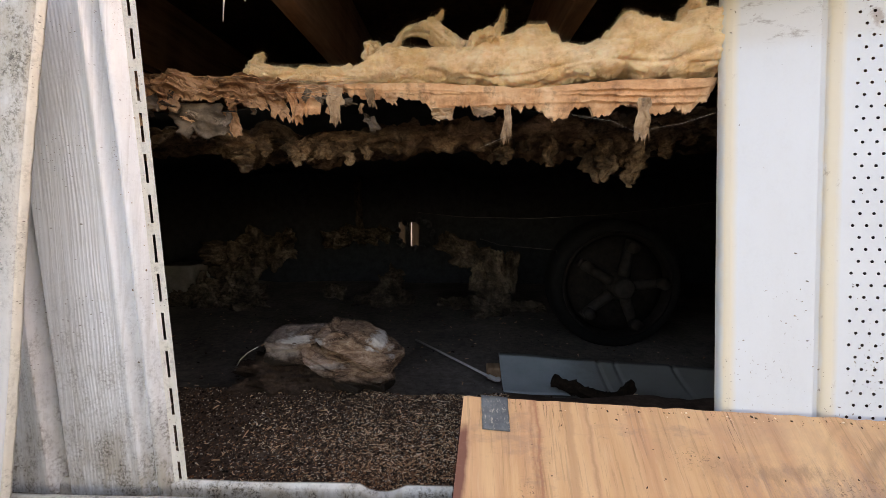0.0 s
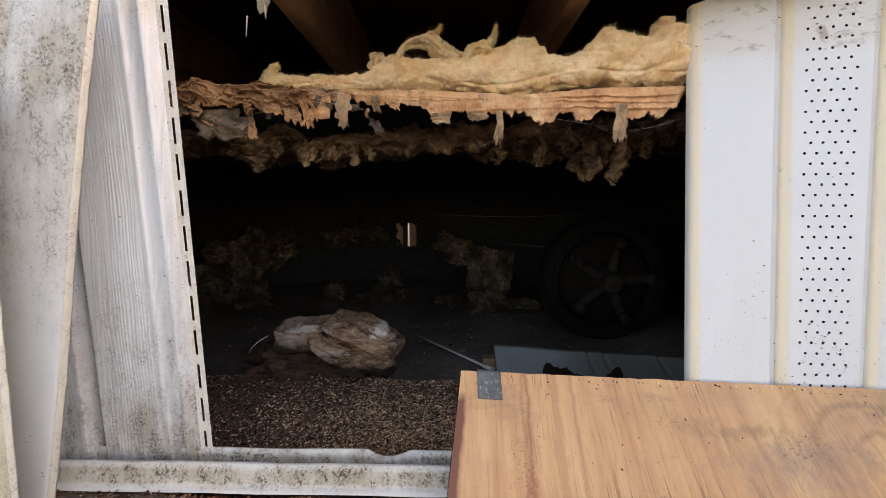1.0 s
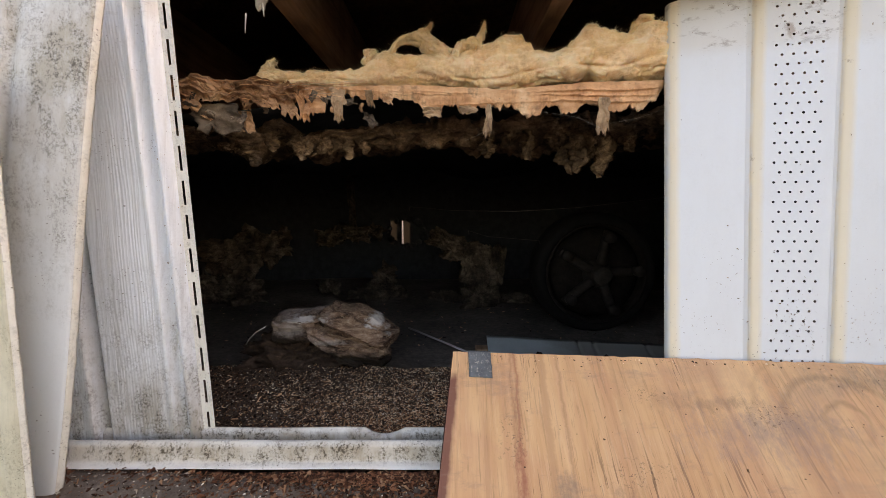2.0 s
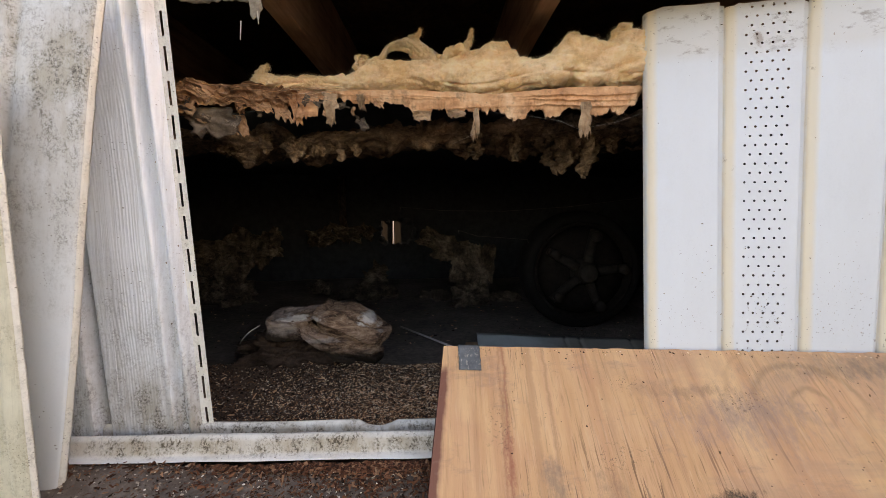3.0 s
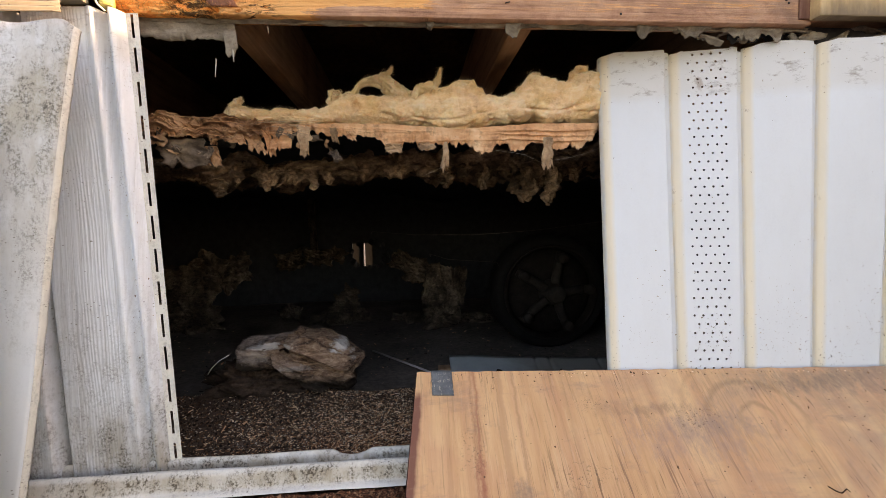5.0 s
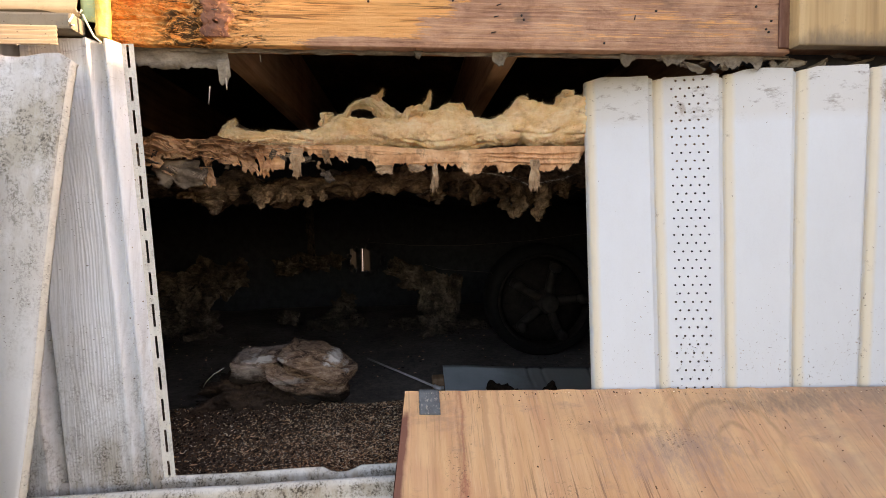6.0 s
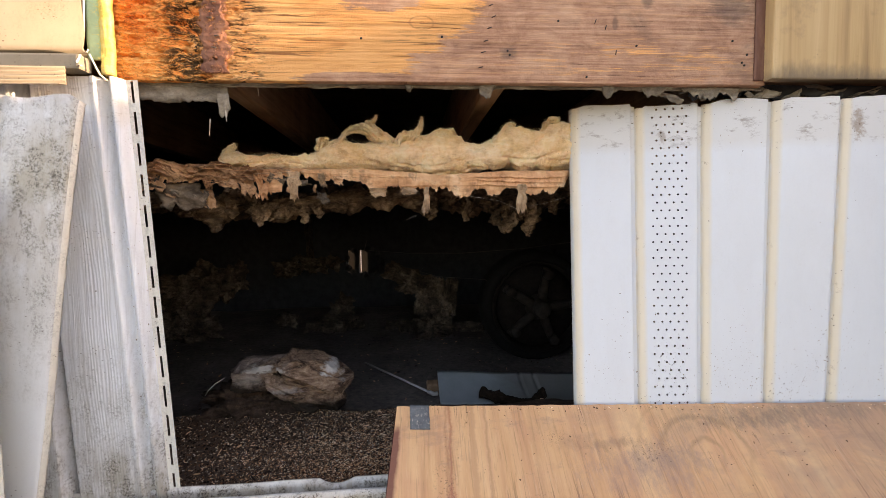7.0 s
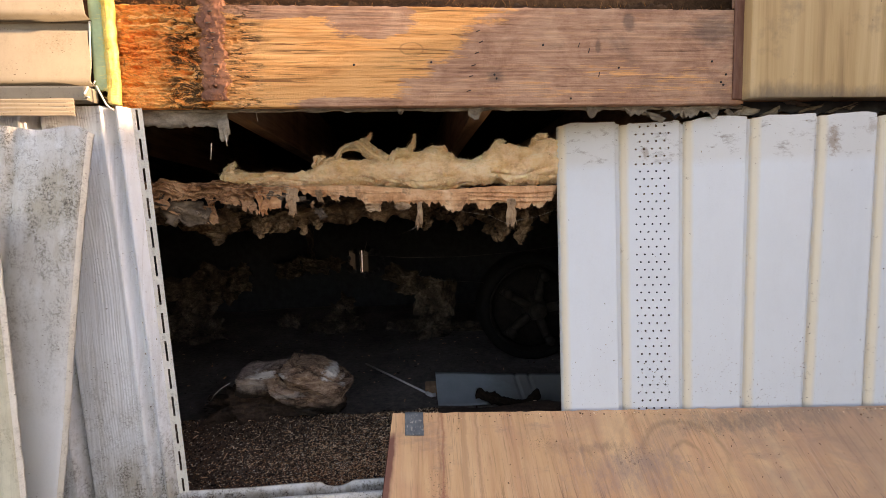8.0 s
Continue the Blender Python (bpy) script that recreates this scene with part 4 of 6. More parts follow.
for first, count, vents in ((0, 3, (1,)), (3, 3, ()), (6, 3, (7,))):
    sk = thing("skirting_panel", (0.365 + (first + 1.5) * PITCH, 0.56, 0.012), "white vinyl skirting panel" + (" with a perforated vent strip, leaning inward" if first == 0 else ", specked with dirt"), "skirting panel", "skirting panels")
    for i in range(first, first + count):
        fold = [(-0.0018, -0.0095), (-0.0010, -0.0060), (0.002, -0.0030), (FACE - 0.002, -0.0006), (FACE, 0.0)]
        face = FACE
        if i == 0:
            face = 0.0052
            fold = [(-0.0020, -0.020), (-0.0032, -0.012), (-0.0030, -0.008), (-0.0015, -0.0035), (face - 0.002, -0.0008), (face, 0.0)]
        part("fold", skirt_sheet(i, fold), VINYL, sk, "fold between two boards, its warm cast put into the colour")
        ua, ub = 0.0583 - 0.0396, 0.0583 + 0.0396
        tail = [(END - 0.002, 0.0005), (END - 0.0005, 0.0), (END + 0.0002, -0.002), (END + 0.0004, -0.0085), (PITCH - 0.0018, -0.0095)]
        if i in vents:
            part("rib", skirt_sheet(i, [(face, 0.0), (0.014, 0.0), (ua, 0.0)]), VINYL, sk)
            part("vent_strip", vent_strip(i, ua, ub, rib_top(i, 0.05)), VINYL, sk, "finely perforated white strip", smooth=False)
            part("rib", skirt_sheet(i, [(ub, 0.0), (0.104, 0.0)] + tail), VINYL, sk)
        else:
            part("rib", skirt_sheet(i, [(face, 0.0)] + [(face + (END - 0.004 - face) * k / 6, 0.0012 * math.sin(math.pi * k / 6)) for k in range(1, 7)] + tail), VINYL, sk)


def flecks(count, seed, x0, x1, near=None):
    """Bits of dirt and bark stuck to the skirting, most of them along its upper edge."""
    r = random.Random(seed)
    verts, faces, heart = [], [], None
    for _ in range(count):
        if near and r.random() < 0.07:
            s, z = r.gauss(near[0], 0.008), r.gauss(near[1], 0.018)
        else:
            s, z = r.uniform(x0, x1), (0.764 - abs(r.gauss(0, 0.045)) if r.random() < 0.35 else 0.16 + abs(r.gauss(0, 0.09)) if r.random() < 0.6 else r.uniform(0.1, 0.76))
        if r.random() < 0.6:
            if r.random() < 0.12 or not heart:
                heart = [r.uniform(x0, x1), 0.155 + abs(r.gauss(0, 0.085))]
            s, z = r.gauss(heart[0], 0.014), r.gauss(heart[1], 0.020)
        s = min(x1, max(x0, s))
        l = 0.00035 + 0.0016 * r.random() ** 4
        bend, a = r.uniform(-1, 1), r.gauss(0, 50)
        b = len(verts)
        w = l * r.uniform(0.12, 0.4)
        for k in range(4):
            t = k / 1.5 - 1
            ca, sa = math.cos(radians(a + 40 * bend * t)), math.sin(radians(a + 40 * bend * t))
            ww = w * (1.0, 1.5, 1.1, 0.4)[k]
            for side in (-1, 1):
                verts.append(skirt_point(s + l * t * ca - side * ww * sa, 0.0006, z + l * t * sa + side * ww * ca))
            verts.append(skirt_point(s + l * t * ca, 0.0016, z + l * t * sa))
        for k in range(3):
            q = b + 3 * k
            faces += [(q, q + 3, q + 5, q + 2), (q + 2, q + 5, q + 4, q + 1)]
    return verts, faces


for ob, x0, x1, near, seed in zip([o for o in scene.collection.all_objects if o.name.startswith("skirting_panel")], (0.0, 0.374, 0.748), (0.36, 0.73, 1.1), ((0.165, 0.71), (0.52, 0.70), None), (3, 5, 7)):
    v, f = flecks(640, seed, x0, x1, near)
    raw("dirt_fleck", v, f, FLECK, ob, "dark dirt bits stuck to the vinyl", kind="stuff")


# ---- bottom track ----
def rail_profile(pts, x0, x1, notch=None):
    def fn(u, v):
        x = x0 + (x1 - x0) * u
        k = v * (len(pts) - 1)
        i = min(int(k), len(pts) - 2)
        y, z = (pts[i][c] + (pts[i + 1][c] - pts[i][c]) * (k - i) for c in (0, 1))
        z += 0.0015 * noise.noise(Vector((x * 9, v * 3, 0)))
        if notch and notch[0] < x < notch[1] and v > 0.6:
            z -= 0.010 * min(1, (x - notch[0]) / 0.015, (notch[1] - x) / 0.02)
        return (x, y, z)
    return grid(fn, 160, (len(pts) - 1) * 4, (0, 0.0025, 0.0))


track = thing("bottom_track", (-0.2, 0.52, 0.0), "dirty white vinyl bottom track lying on the soil", "track")
part("front_lip", rail_profile([(0.487, 0.0305), (0.492, 0.0325), (0.498, 0.035), (0.501, 0.045), (0.503, 0.058), (0.508, 0.063), (0.513, 0.061), (0.514, 0.03)], -1.2, 0.9), VINYL_RAIL, track)
part("back_lip", rail_profile([(0.517, 0.012), (0.530, 0.012), (0.540, 0.032), (0.543, 0.058), (0.548, 0.063)], -1.2, 0.9, (-0.135, -0.072)), VINYL_RAIL, track)


# ---- loose vinyl wall panel beside the opening ----
LEFT_PROFILE = [(-0.002, 0.0), (0.017, 0.0), (0.020, 0.0035), (0.025, 0.0095), (0.030, 0.0115), (0.035, 0.0085), (0.039, 0.002), (0.043, -0.001), (0.047, 0.0005), (0.051, 0.007), (0.055, 0.0118), (0.059, 0.0125), (0.066, 0.0105), (0.159, 0.010), (0.1625, 0.0075), (0.1650, -0.004), (0.1680, -0.018), (0.1715, -0.022), (0.1755, -0.016), (0.1800, -0.002), (0.1845, 0.010), (0.1880, 0.0132), (0.1925, 0.0135), (0.208, 0.008), (0.30, 0.008)]


def left_point(u, off, z):
    x = -0.385 - 0.0535 * (z - 0.067) - u
    y = 0.546 + 0.012 * (z / 0.78) - off * (1.0 + 0.9 * z)
    return Vector((x, y, z))


left = thing("vinyl_wall_panel", (-0.5, 0.54, 0.045), "loose white grained vinyl panel with a slotted nailing flange", "vinyl panel")
bm = bmesh.new()
dense = [tuple(glide([(u, o, 0) for u, o in LEFT_PROFILE[1:13]], k / 70)[:2]) for k in range(70)]
for (u0, o0), (u1, o1) in zip(LEFT_PROFILE[12:], LEFT_PROFILE[13:]):
    n = max(3, int((u1 - u0) / 0.0007))
    dense += [(u0 + (u1 - u0) * k / n, o0 + (o1 - o0) * k / n) for k in range(n)]
dense.append(LEFT_PROFILE[-1])


def emboss(u, z):
    """Pressed wood grain: wandering upright ribs on the flat of the panel."""
    if not (0.067 < u < 0.159 or u > 0.205):
        return 0.0
    wander = 2.2 * noise.noise(Vector((u * 16, z * 3.0, 1))) + 0.8 * noise.noise(Vector((u * 45, z * 9, 4)))
    line = math.sin(2 * math.pi * (u / 0.0052 + wander))
    return 0.00040 * line * max(0.0, 0.55 + 0.9 * noise.noise(Vector((u * 55, z * 6, 8)))) * min(1.0, 0.35 + abs(0.159 - u) / 0.05)


cols = [[bm.verts.new(left_point(u, o + emboss(u, 0.045 + 0.742 * j / 110), 0.045 + 0.742 * j / 110)) for j in range(111)] for u, o in dense]
for a, b in zip(cols, cols[1:]):
    for j in range(110):
        bm.faces.new((b[j], a[j], a[j + 1], b[j + 1]))
part("face", bm, VINYL_GRAIN, left)
bm = bmesh.new()
SLOT = 0.0535
z = 0.045
while z < 0.78:
    z1 = min(z + SLOT, 0.787)
    a, b = z + 0.008, min(z + 0.046, z1 - 0.002)
    us = (-0.002, 0.006, 0.0098, 0.017)
    zs = (z, a, b, z1)
    vs = [[bm.verts.new(left_point(u, 0.0, q)) for q in zs] for u in us]
    for i in range(3):
        for j in range(3):
            if (i, j) != (1, 1):
                bm.faces.new((vs[i + 1][j], vs[i][j], vs[i][j + 1], vs[i + 1][j + 1]))
    z = z1
bmesh.ops.remove_doubles(bm, verts=bm.verts, dist=0.0002)
part("nailing_flange", bm, VINYL_FLANGE, left, "white flange with a row of nail slots", smooth=False)


def panel_bits(count, seed):
    """Mud specks and bark bits stuck along the grooves of the panel."""
    r = random.Random(seed)
    verts, faces = [], []
    for _ in range(count):
        u = r.choice((0.040, 0.045, 0.014, 0.019)) + r.gauss(0, 0.004)
        z = 0.06 + 0.72 * (1 - r.random() ** 0.6 if r.random() < 0.5 else r.random() ** 0.35)
        l, a = 0.0005 + 0.0016 * r.random() ** 4, r.uniform(0, 360)
        b = len(verts)
        base = lerp(LEFT_PROFILE, min(max(u, 0.0), 0.29))
        for k in range(5):
            t = radians(a + 72 * k)
            verts.append(left_point(u + l * math.cos(t) * r.uniform(0.3, 1.0), base + 0.0004, z + l * math.sin(t) * r.uniform(0.4, 1.3)))
        verts.append(left_point(u, base + 0.0004 + l * 0.6, z))
        faces += [(b + k, b + (k + 1) % 5, b + 5) for k in range(5)]
    return verts, faces


pv, pf = panel_bits(170, 23)
raw("dirt_fleck", pv, pf, FLECK, left, "dark mud specks in the grooves", kind="stuff")


# ---- strips leaning against it ----
def leaning_strip(width, right_at, y_at, top, bottom, profile, mat, label, fold=0.0045):
    st = thing("leaning_strip", (right_at(bottom) - width / 2, y_at(bottom), bottom), label, "vinyl strip", "leaning strips")

    def skin(a, b, n):
        def fn(u, v):
            z = bottom + (top - bottom) * v
            q = a + (b - a) * u
            o = lerp(profile, q)
            wob = 0.0012 * noise.noise(Vector((z * 40, 5, 2))) if q < 0.002 else 0.0
            tip = -0.010 * max(0.0, 1 - q / 0.016) + 0.003 * math.sin(q * 60) if v > 0.99 else 0.0
            return (right_at(z) - q + wob, y_at(z) - o, z + tip)
        return grid(fn, n, 50, (0, 0.0025, 0))

    part("edge_fold", skin(0.0, fold, 8), VINYL_FLANGE, st, "cream rounded edge")
    part("strip", skin(fold, width, 40), mat, st)
    return st


leaning_strip(0.20, lambda z: -0.462 - 0.083 * (0.724 - z) / 0.724 - 0.016 * max(0.0, 1 - z / 0.32) ** 2, lambda z: 0.448 + 0.034 * (z / 0.724) ** 2.2,
              0.738, 0.004, [(0.0, -0.007), (0.0025, -0.002), (0.006, 0.0005), (0.018, 0.0015), (0.106, 0.0), (0.109, -0.004), (0.116, -0.004), (0.124, 0.002), (0.2, 0.0)],
              VINYL_DIRTY, "soiled off-white vinyl strip leaning on the wall panel")
leaning_strip(0.18, lambda z: -0.540 - 0.05 * z, lambda z: 0.395 + 0.05 * z, 0.60, 0.004,
              [(0.0, -0.004), (0.004, 0.0), (0.03, 0.0), (0.033, -0.004), (0.05, 0.0), (0.18, 0.0)], VINYL_CREAM, "cream ribbed vinyl strip leaning beside the opening")

# ---- lap siding and corner above ----
siding = thing("lap_siding", (-0.9, 0.53, 0.81), "cream lap siding ending in a raw cut edge", "siding")
for i in range(12):
    z0 = 0.818 + 0.112 * i

    def course(u, v, z0=z0, i=i):
        x = -2.6 + (2.114 + 0.003 * math.sin(i * 2 + v * 6)) * u
        prof = [(0.0, 0.006), (0.02, -0.010), (0.08, -0.013), (0.83, -0.003), (0.86, 0.009), (1.0, 0.012)]
        return (x, 0.538 + lerp(prof, v) , z0 + 0.114 * v)
    part("course", grid(course, 6, 24, (0, 0.003, 0)), SIDING, siding)
part("starter_strip", box(bmesh.new(), -2.6, -0.484, 0.515, 0.545, 0.790, 0.815, 0.004), SIDING, siding, smooth=False)
part("ribbed_sill", grid(lambda u, v: (-2.6 + 2.10 * u, 0.506 + 0.0009 * math.sin(v * 26), 0.763 + 0.028 * v), 8, 40, (0, 0.003, 0)), SIDING, siding)
bm = grid(lambda u, v: (-0.487 + 0.020 * u + 0.003 * fbm((v * 9, u, 1), 3), 0.541 + 0.004 * u, 0.815 + 0.5 * v), 4, 60, (0, 0.004, 0))
part("sheathing_edge", bm, FOAM_GREEN, siding, "thin green sheathing edge")
bm = grid(lambda u, v: (-0.466 + 0.016 * u + 0.0025 * fbm((v * 12, u * 3, 7), 4), 0.541 - 0.004 * math.sin(math.pi * u) + 0.0025 * fbm((v * 16, u * 9, 2), 4), 0.790 + 0.5 * v), 8, 140, (0, 0.012, 0))
part("fibre_edge", bm, FIBRE_YELLOW, siding, "sunlit yellow fibre along the cut edge")

# ---- plywood sheet leaning in front of the skirting ----
PLY_N = Vector((-0.0594, -0.8677, 1)).normalized()


def ply_point(x, y, lift=0.0):
    return Vector((x, y, -0.3246 + 0.0594 * x + 0.8677 * y)) + PLY_N * lift


def ply_fn(u, v):
    x = -0.022 + 0.03 * v + 1.42 * u
    y = 0.372 + 0.208 * v - 0.0770 * u * 1.42 - 0.0 * u
    z = ply_point(x, y)
    ragged = 0.0015 * fbm((u * 60, 0, 3), 4) if v > 0.99 else 0.0
    return z + Vector((0, ragged, ragged))


ply = thing("plywood_sheet", (0.6, 0.45, 0.0), "weathered orange plywood sheet leaning against the skirting", "plywood sheet")
part("sheet", grid(ply_fn, 120, 24, -PLY_N * 0.012), PLY, ply, smooth=False)
bm = grid(lambda u, v: Vector(ply_fn(0, v)) + Vector((-0.0012, 0, 0)) - PLY_N * (0.0005 + 0.011 * u), 2, 24)
part("stained_edge", bm, PLY_EDGE, ply, "dark red stained edge")
bm = grid(lambda u, v: ply_point(0.033 + 0.037 * u + 0.001 * fbm((v * 9, 0, 1), 2), 0.580 - 0.036 * v - 0.0035 * u, 0.0012), 10, 10, PLY_N * 0.0006)
part("tape", bm, TAPE, ply, "worn grey tape patch")


# ---- sagging floor insulation ----
def crease(p, freq, seed, width):
    """How close a point lies to a soft wandering fold, 1 on the fold itself."""
    q = Vector((p.x * freq[0], p.y * freq[1] + seed, p.z * freq[2]))
    n = noise.noise(q + 0.35 * noise.noise_vector(q * 0.6))
    return math.exp(-(n / width) ** 2)


def batt(name, mat, x0, x1, front, top, bottom, depth, seed, rough, parent, label="", nx=400, nr=72):
    """A torn batt: a long soft body whose upper outline, lower outline and front follow the tables; puffs parted by folds."""
    bm = bmesh.new()
    rings = []
    for i in range(nx + 1):
        x = x0 + (x1 - x0) * i / nx
        zt, zb, yf = lerp(top, x), lerp(bottom, x), lerp(front, x) + 1.2 * rough * noise.noise(Vector((x * 7, seed, 0)))
        end = min(1.0, (i + 1) / 8, (nx + 1 - i) / 8) ** 0.5
        ring = []
        for k in range(nr):
            a = 2 * math.pi * k / nr
            c, s = math.cos(a), math.sin(a)
            sy = -abs(c) ** 0.7 * (1 if c > 0 else -1)
            sz = abs(s) ** 0.8 * (1 if s > 0 else -1)
            p = Vector((x, yf + depth / 2 * (1 + sy * end), (zt + zb) / 2 + (zt - zb) / 2 * sz * end))
            d = Vector((0, sy, sz))
            warp = 0.5 * fbm((p.x * 9, p.y * 9, p.z * 9 + seed), 2)
            puff = 0.8 * noise.noise(Vector((p.x * 11, p.y * 14, p.z * 18 + seed)))
            for f, a in ((1.0, 1.0), (2.2, 0.62), (4.6, 0.36), (9.5, 0.20), (19.0, 0.10)):
                puff += a * abs(noise.noise(Vector((p.x * 15 * f + warp, p.y * 16 * f + seed, p.z * 24 * f + warp))))
            fold = 0.55 * crease(p, (8, 12, 30), seed, 0.06)
            p += d * rough * (1.5 * puff - fold - 0.75)
            p.x += rough * 0.5 * fbm((p.x * 20, p.y * 20, p.z * 20 + seed + 7), 3)
            ring.append(bm.verts.new(p))
        rings.append(ring)
    for p, q in zip(rings, rings[1:]):
        for k in range(nr):
            bm.faces.new((p[k], p[(k + 1) % nr], q[(k + 1) % nr], q[k]))
    bm.faces.new(rings[0])
    bm.faces.new(rings[-1][::-1])
    bmesh.ops.recalc_face_normals(bm, faces=bm.faces)
    return part(name, bm, mat, parent, label)


def strand(bm, line, radius, shift, seed, flat, shag, rings, seg):
    """One drawn-out strand of wool along a curve, thick where radius(t) says, streaky and uneven."""
    made = []
    for i in range(rings + 1):
        t = i / rings
        r = radius(t)
        c = glide(line, t) + Vector(shift) * r * 1.6 + 0.9 * r * noise.noise_vector(Vector((t * 3.0, seed, 4.0)))
        d = (glide(line, min(1, t + 0.02)) - glide(line, max(0, t - 0.02))).normalized()
        a = d.cross(Vector((0, 1, 0))).normalized()
        row = []
        for k in range(seg):
            w = 2 * math.pi * k / seg
            e = math.cos(w) * a + math.sin(w) * Vector((0, flat, 0))
            streak = noise.noise(Vector((math.cos(w) * 3.2 + seed, math.sin(w) * 3.2, t * 3.5)))
            f = 1 + shag * (0.9 * streak + 0.9 * fbm((c + e * r) * 70 + Vector((seed, 0, 0)), 4, 0.6))
            row.append(bm.verts.new(c + e * r * max(0.12, f)))
        made.append(row)
    for p, q in zip(made, made[1:]):
        for k in range(seg):
            bm.faces.new((p[k], p[(k + 1) % seg], q[(k + 1) % seg], q[k]))
    bm.faces.new(made[0][::-1])
    bm.faces.new(made[-1])


def wisp(pts, radii, seed, flat=1.3, shag=1.05, rings=70, seg=16, strands=7):
    """A pulled-out lock of glass wool: a few uneven strands side by side."""
    bm = bmesh.new()
    table = [(i / (len(radii) - 1), r) for i, r in enumerate(radii)]
    r = random.Random(int(seed * 10) + 5)
    for n in range(strands):
        thin = 0.72 if n == 0 else r.uniform(0.25, 0.5)
        shift = (0, 0, 0) if n == 0 else (r.gauss(0, 0.62), r.gauss(0, 0.8), r.gauss(0, 0.62))
        strand(bm, pts, lambda t: thin * lerp(table, t), shift, seed + n * 7.3, flat, shag, rings, seg)
    bmesh.ops.recalc_face_normals(bm, faces=bm.faces)
    return bm


FRONT = [(-0.56, 0.70), (-0.35, 0.725), (0.0, 0.705), (0.2, 0.674), (0.40, 0.650)]
ins = thing("floor_insulation", (0.0, 0.72, 0.6), "torn yellow glass-wool batt on peeling kraft facing, sagging", "insulation")
batt("wool", WOOL, -0.364, 0.393, FRONT,
     [(-0.364, 0.682), (-0.345, 0.692), (-0.325, 0.686), (-0.31, 0.685), (-0.26, 0.681), (-0.20, 0.681), (-0.17, 0.688), (-0.145, 0.700), (-0.12, 0.708), (-0.09, 0.706), (-0.05, 0.706), (-0.03, 0.714), (-0.01, 0.709), (0.007, 0.702), (0.02, 0.702), (0.035, 0.718), (0.06, 0.730), (0.085, 0.733), (0.108, 0.741), (0.140, 0.738), (0.158, 0.722), (0.17, 0.708), (0.194, 0.700), (0.217, 0.707), (0.240, 0.723), (0.256, 0.738), (0.282, 0.736), (0.305, 0.724), (0.329, 0.722), (0.343, 0.742), (0.367, 0.748), (0.42, 0.748)],
     [(-0.364, 0.662), (-0.25, 0.656), (-0.05, 0.652), (0.06, 0.649), (0.10, 0.638), (0.13, 0.637), (0.20, 0.643), (0.245, 0.648), (0.258, 0.654), (0.275, 0.648), (0.42, 0.646)], 0.075, 3, 0.0085, ins, nx=620, nr=110)
LOCKS = (
    ([(-0.150, 0.690), (-0.146, 0.712), (-0.136, 0.721)], (0.010, 0.009, 0.004)),
    ([(-0.126, 0.704), (-0.108, 0.718), (-0.096, 0.737), (-0.076, 0.747), (-0.055, 0.748), (-0.040, 0.738), (-0.024, 0.722), (-0.002, 0.708)], (0.012, 0.008, 0.0062, 0.0075, 0.011, 0.014, 0.016, 0.016)),
    ([(-0.052, 0.744), (-0.042, 0.755), (-0.033, 0.761), (-0.028, 0.772)], (0.009, 0.0075, 0.0045, 0.0008)),
    ([(0.012, 0.700), (0.024, 0.715), (0.036, 0.722), (0.050, 0.722), (0.060, 0.716)], (0.013, 0.014, 0.013, 0.012, 0.010)),
    ([(0.056, 0.716), (0.062, 0.734), (0.068, 0.748), (0.072, 0.766)], (0.010, 0.0080, 0.0052, 0.0006)),
    ([(-0.360, 0.668), (-0.354, 0.686), (-0.346, 0.700), (-0.338, 0.710)], (0.014, 0.013, 0.010, 0.004)),
    ([(0.250, 0.728), (0.254, 0.741), (0.262, 0.745), (0.270, 0.741)], (0.006, 0.0045, 0.003, 0.004)),
    ([(0.336, 0.726), (0.340, 0.742), (0.352, 0.750), (0.366, 0.748)], (0.007, 0.006, 0.006, 0.008)),
    ([(-0.135, 0.706), (-0.116, 0.715), (-0.100, 0.713), (-0.085, 0.706)], (0.006, 0.006, 0.005, 0.006)))
rw = random.Random(17)
for n, (pts, radii) in enumerate(LOCKS):
    line = [(x, lerp(FRONT, x) + 0.024, z) for x, z in pts]
    part("tuft", wisp(line, radii, n * 3.1), WOOL, ins)
    verts, faces = [], []
    table = [(i / (len(radii) - 1), r) for i, r in enumerate(radii)]
    for s in range(220):
        t0 = rw.uniform(0, 0.9)
        t1 = min(1.0, t0 + rw.uniform(0.1, 0.35))
        off = Vector((rw.gauss(0, 0.42), rw.gauss(0, 0.8), rw.gauss(0, 0.42)))
        b = len(verts)
        for k in range(6):
            t = t0 + (t1 - t0) * k / 5
            c = glide(line, t) + off * (lerp(table, t) + 0.0008) + Vector((0.0012 * math.sin(k * 1.3 + s), 0, 0.0010 * math.sin(k * 0.9 + s * 2)))
            w = 0.00017 * (1 - 0.7 * abs(k / 2.5 - 1))
            verts += [c + Vector((w, 0, 0)), c + Vector((-w * 0.5, w, w * 0.5)), c + Vector((-w * 0.5, -w, -w * 0.5))]
        for k in range(5):
            for m in range(3):
                faces.append((b + 3 * k + m, b + 3 * k + (m + 1) % 3, b + 3 * k + 3 + (m + 1) % 3, b + 3 * k + 3 + m))
    raw("loose_fibre", verts, faces, WOOL_FIBRE, ins, kind="stuff")

# kraft paper: a stiff doubled sheet under the wool, creased lengthwise, torn along its foot
KRAFT_TOP = [(-0.57, 0.672), (-0.46, 0.672), (-0.36, 0.667), (-0.26, 0.659), (-0.05, 0.656), (0.06, 0.646), (0.11, 0.640), (0.25, 0.646), (0.40, 0.643)]
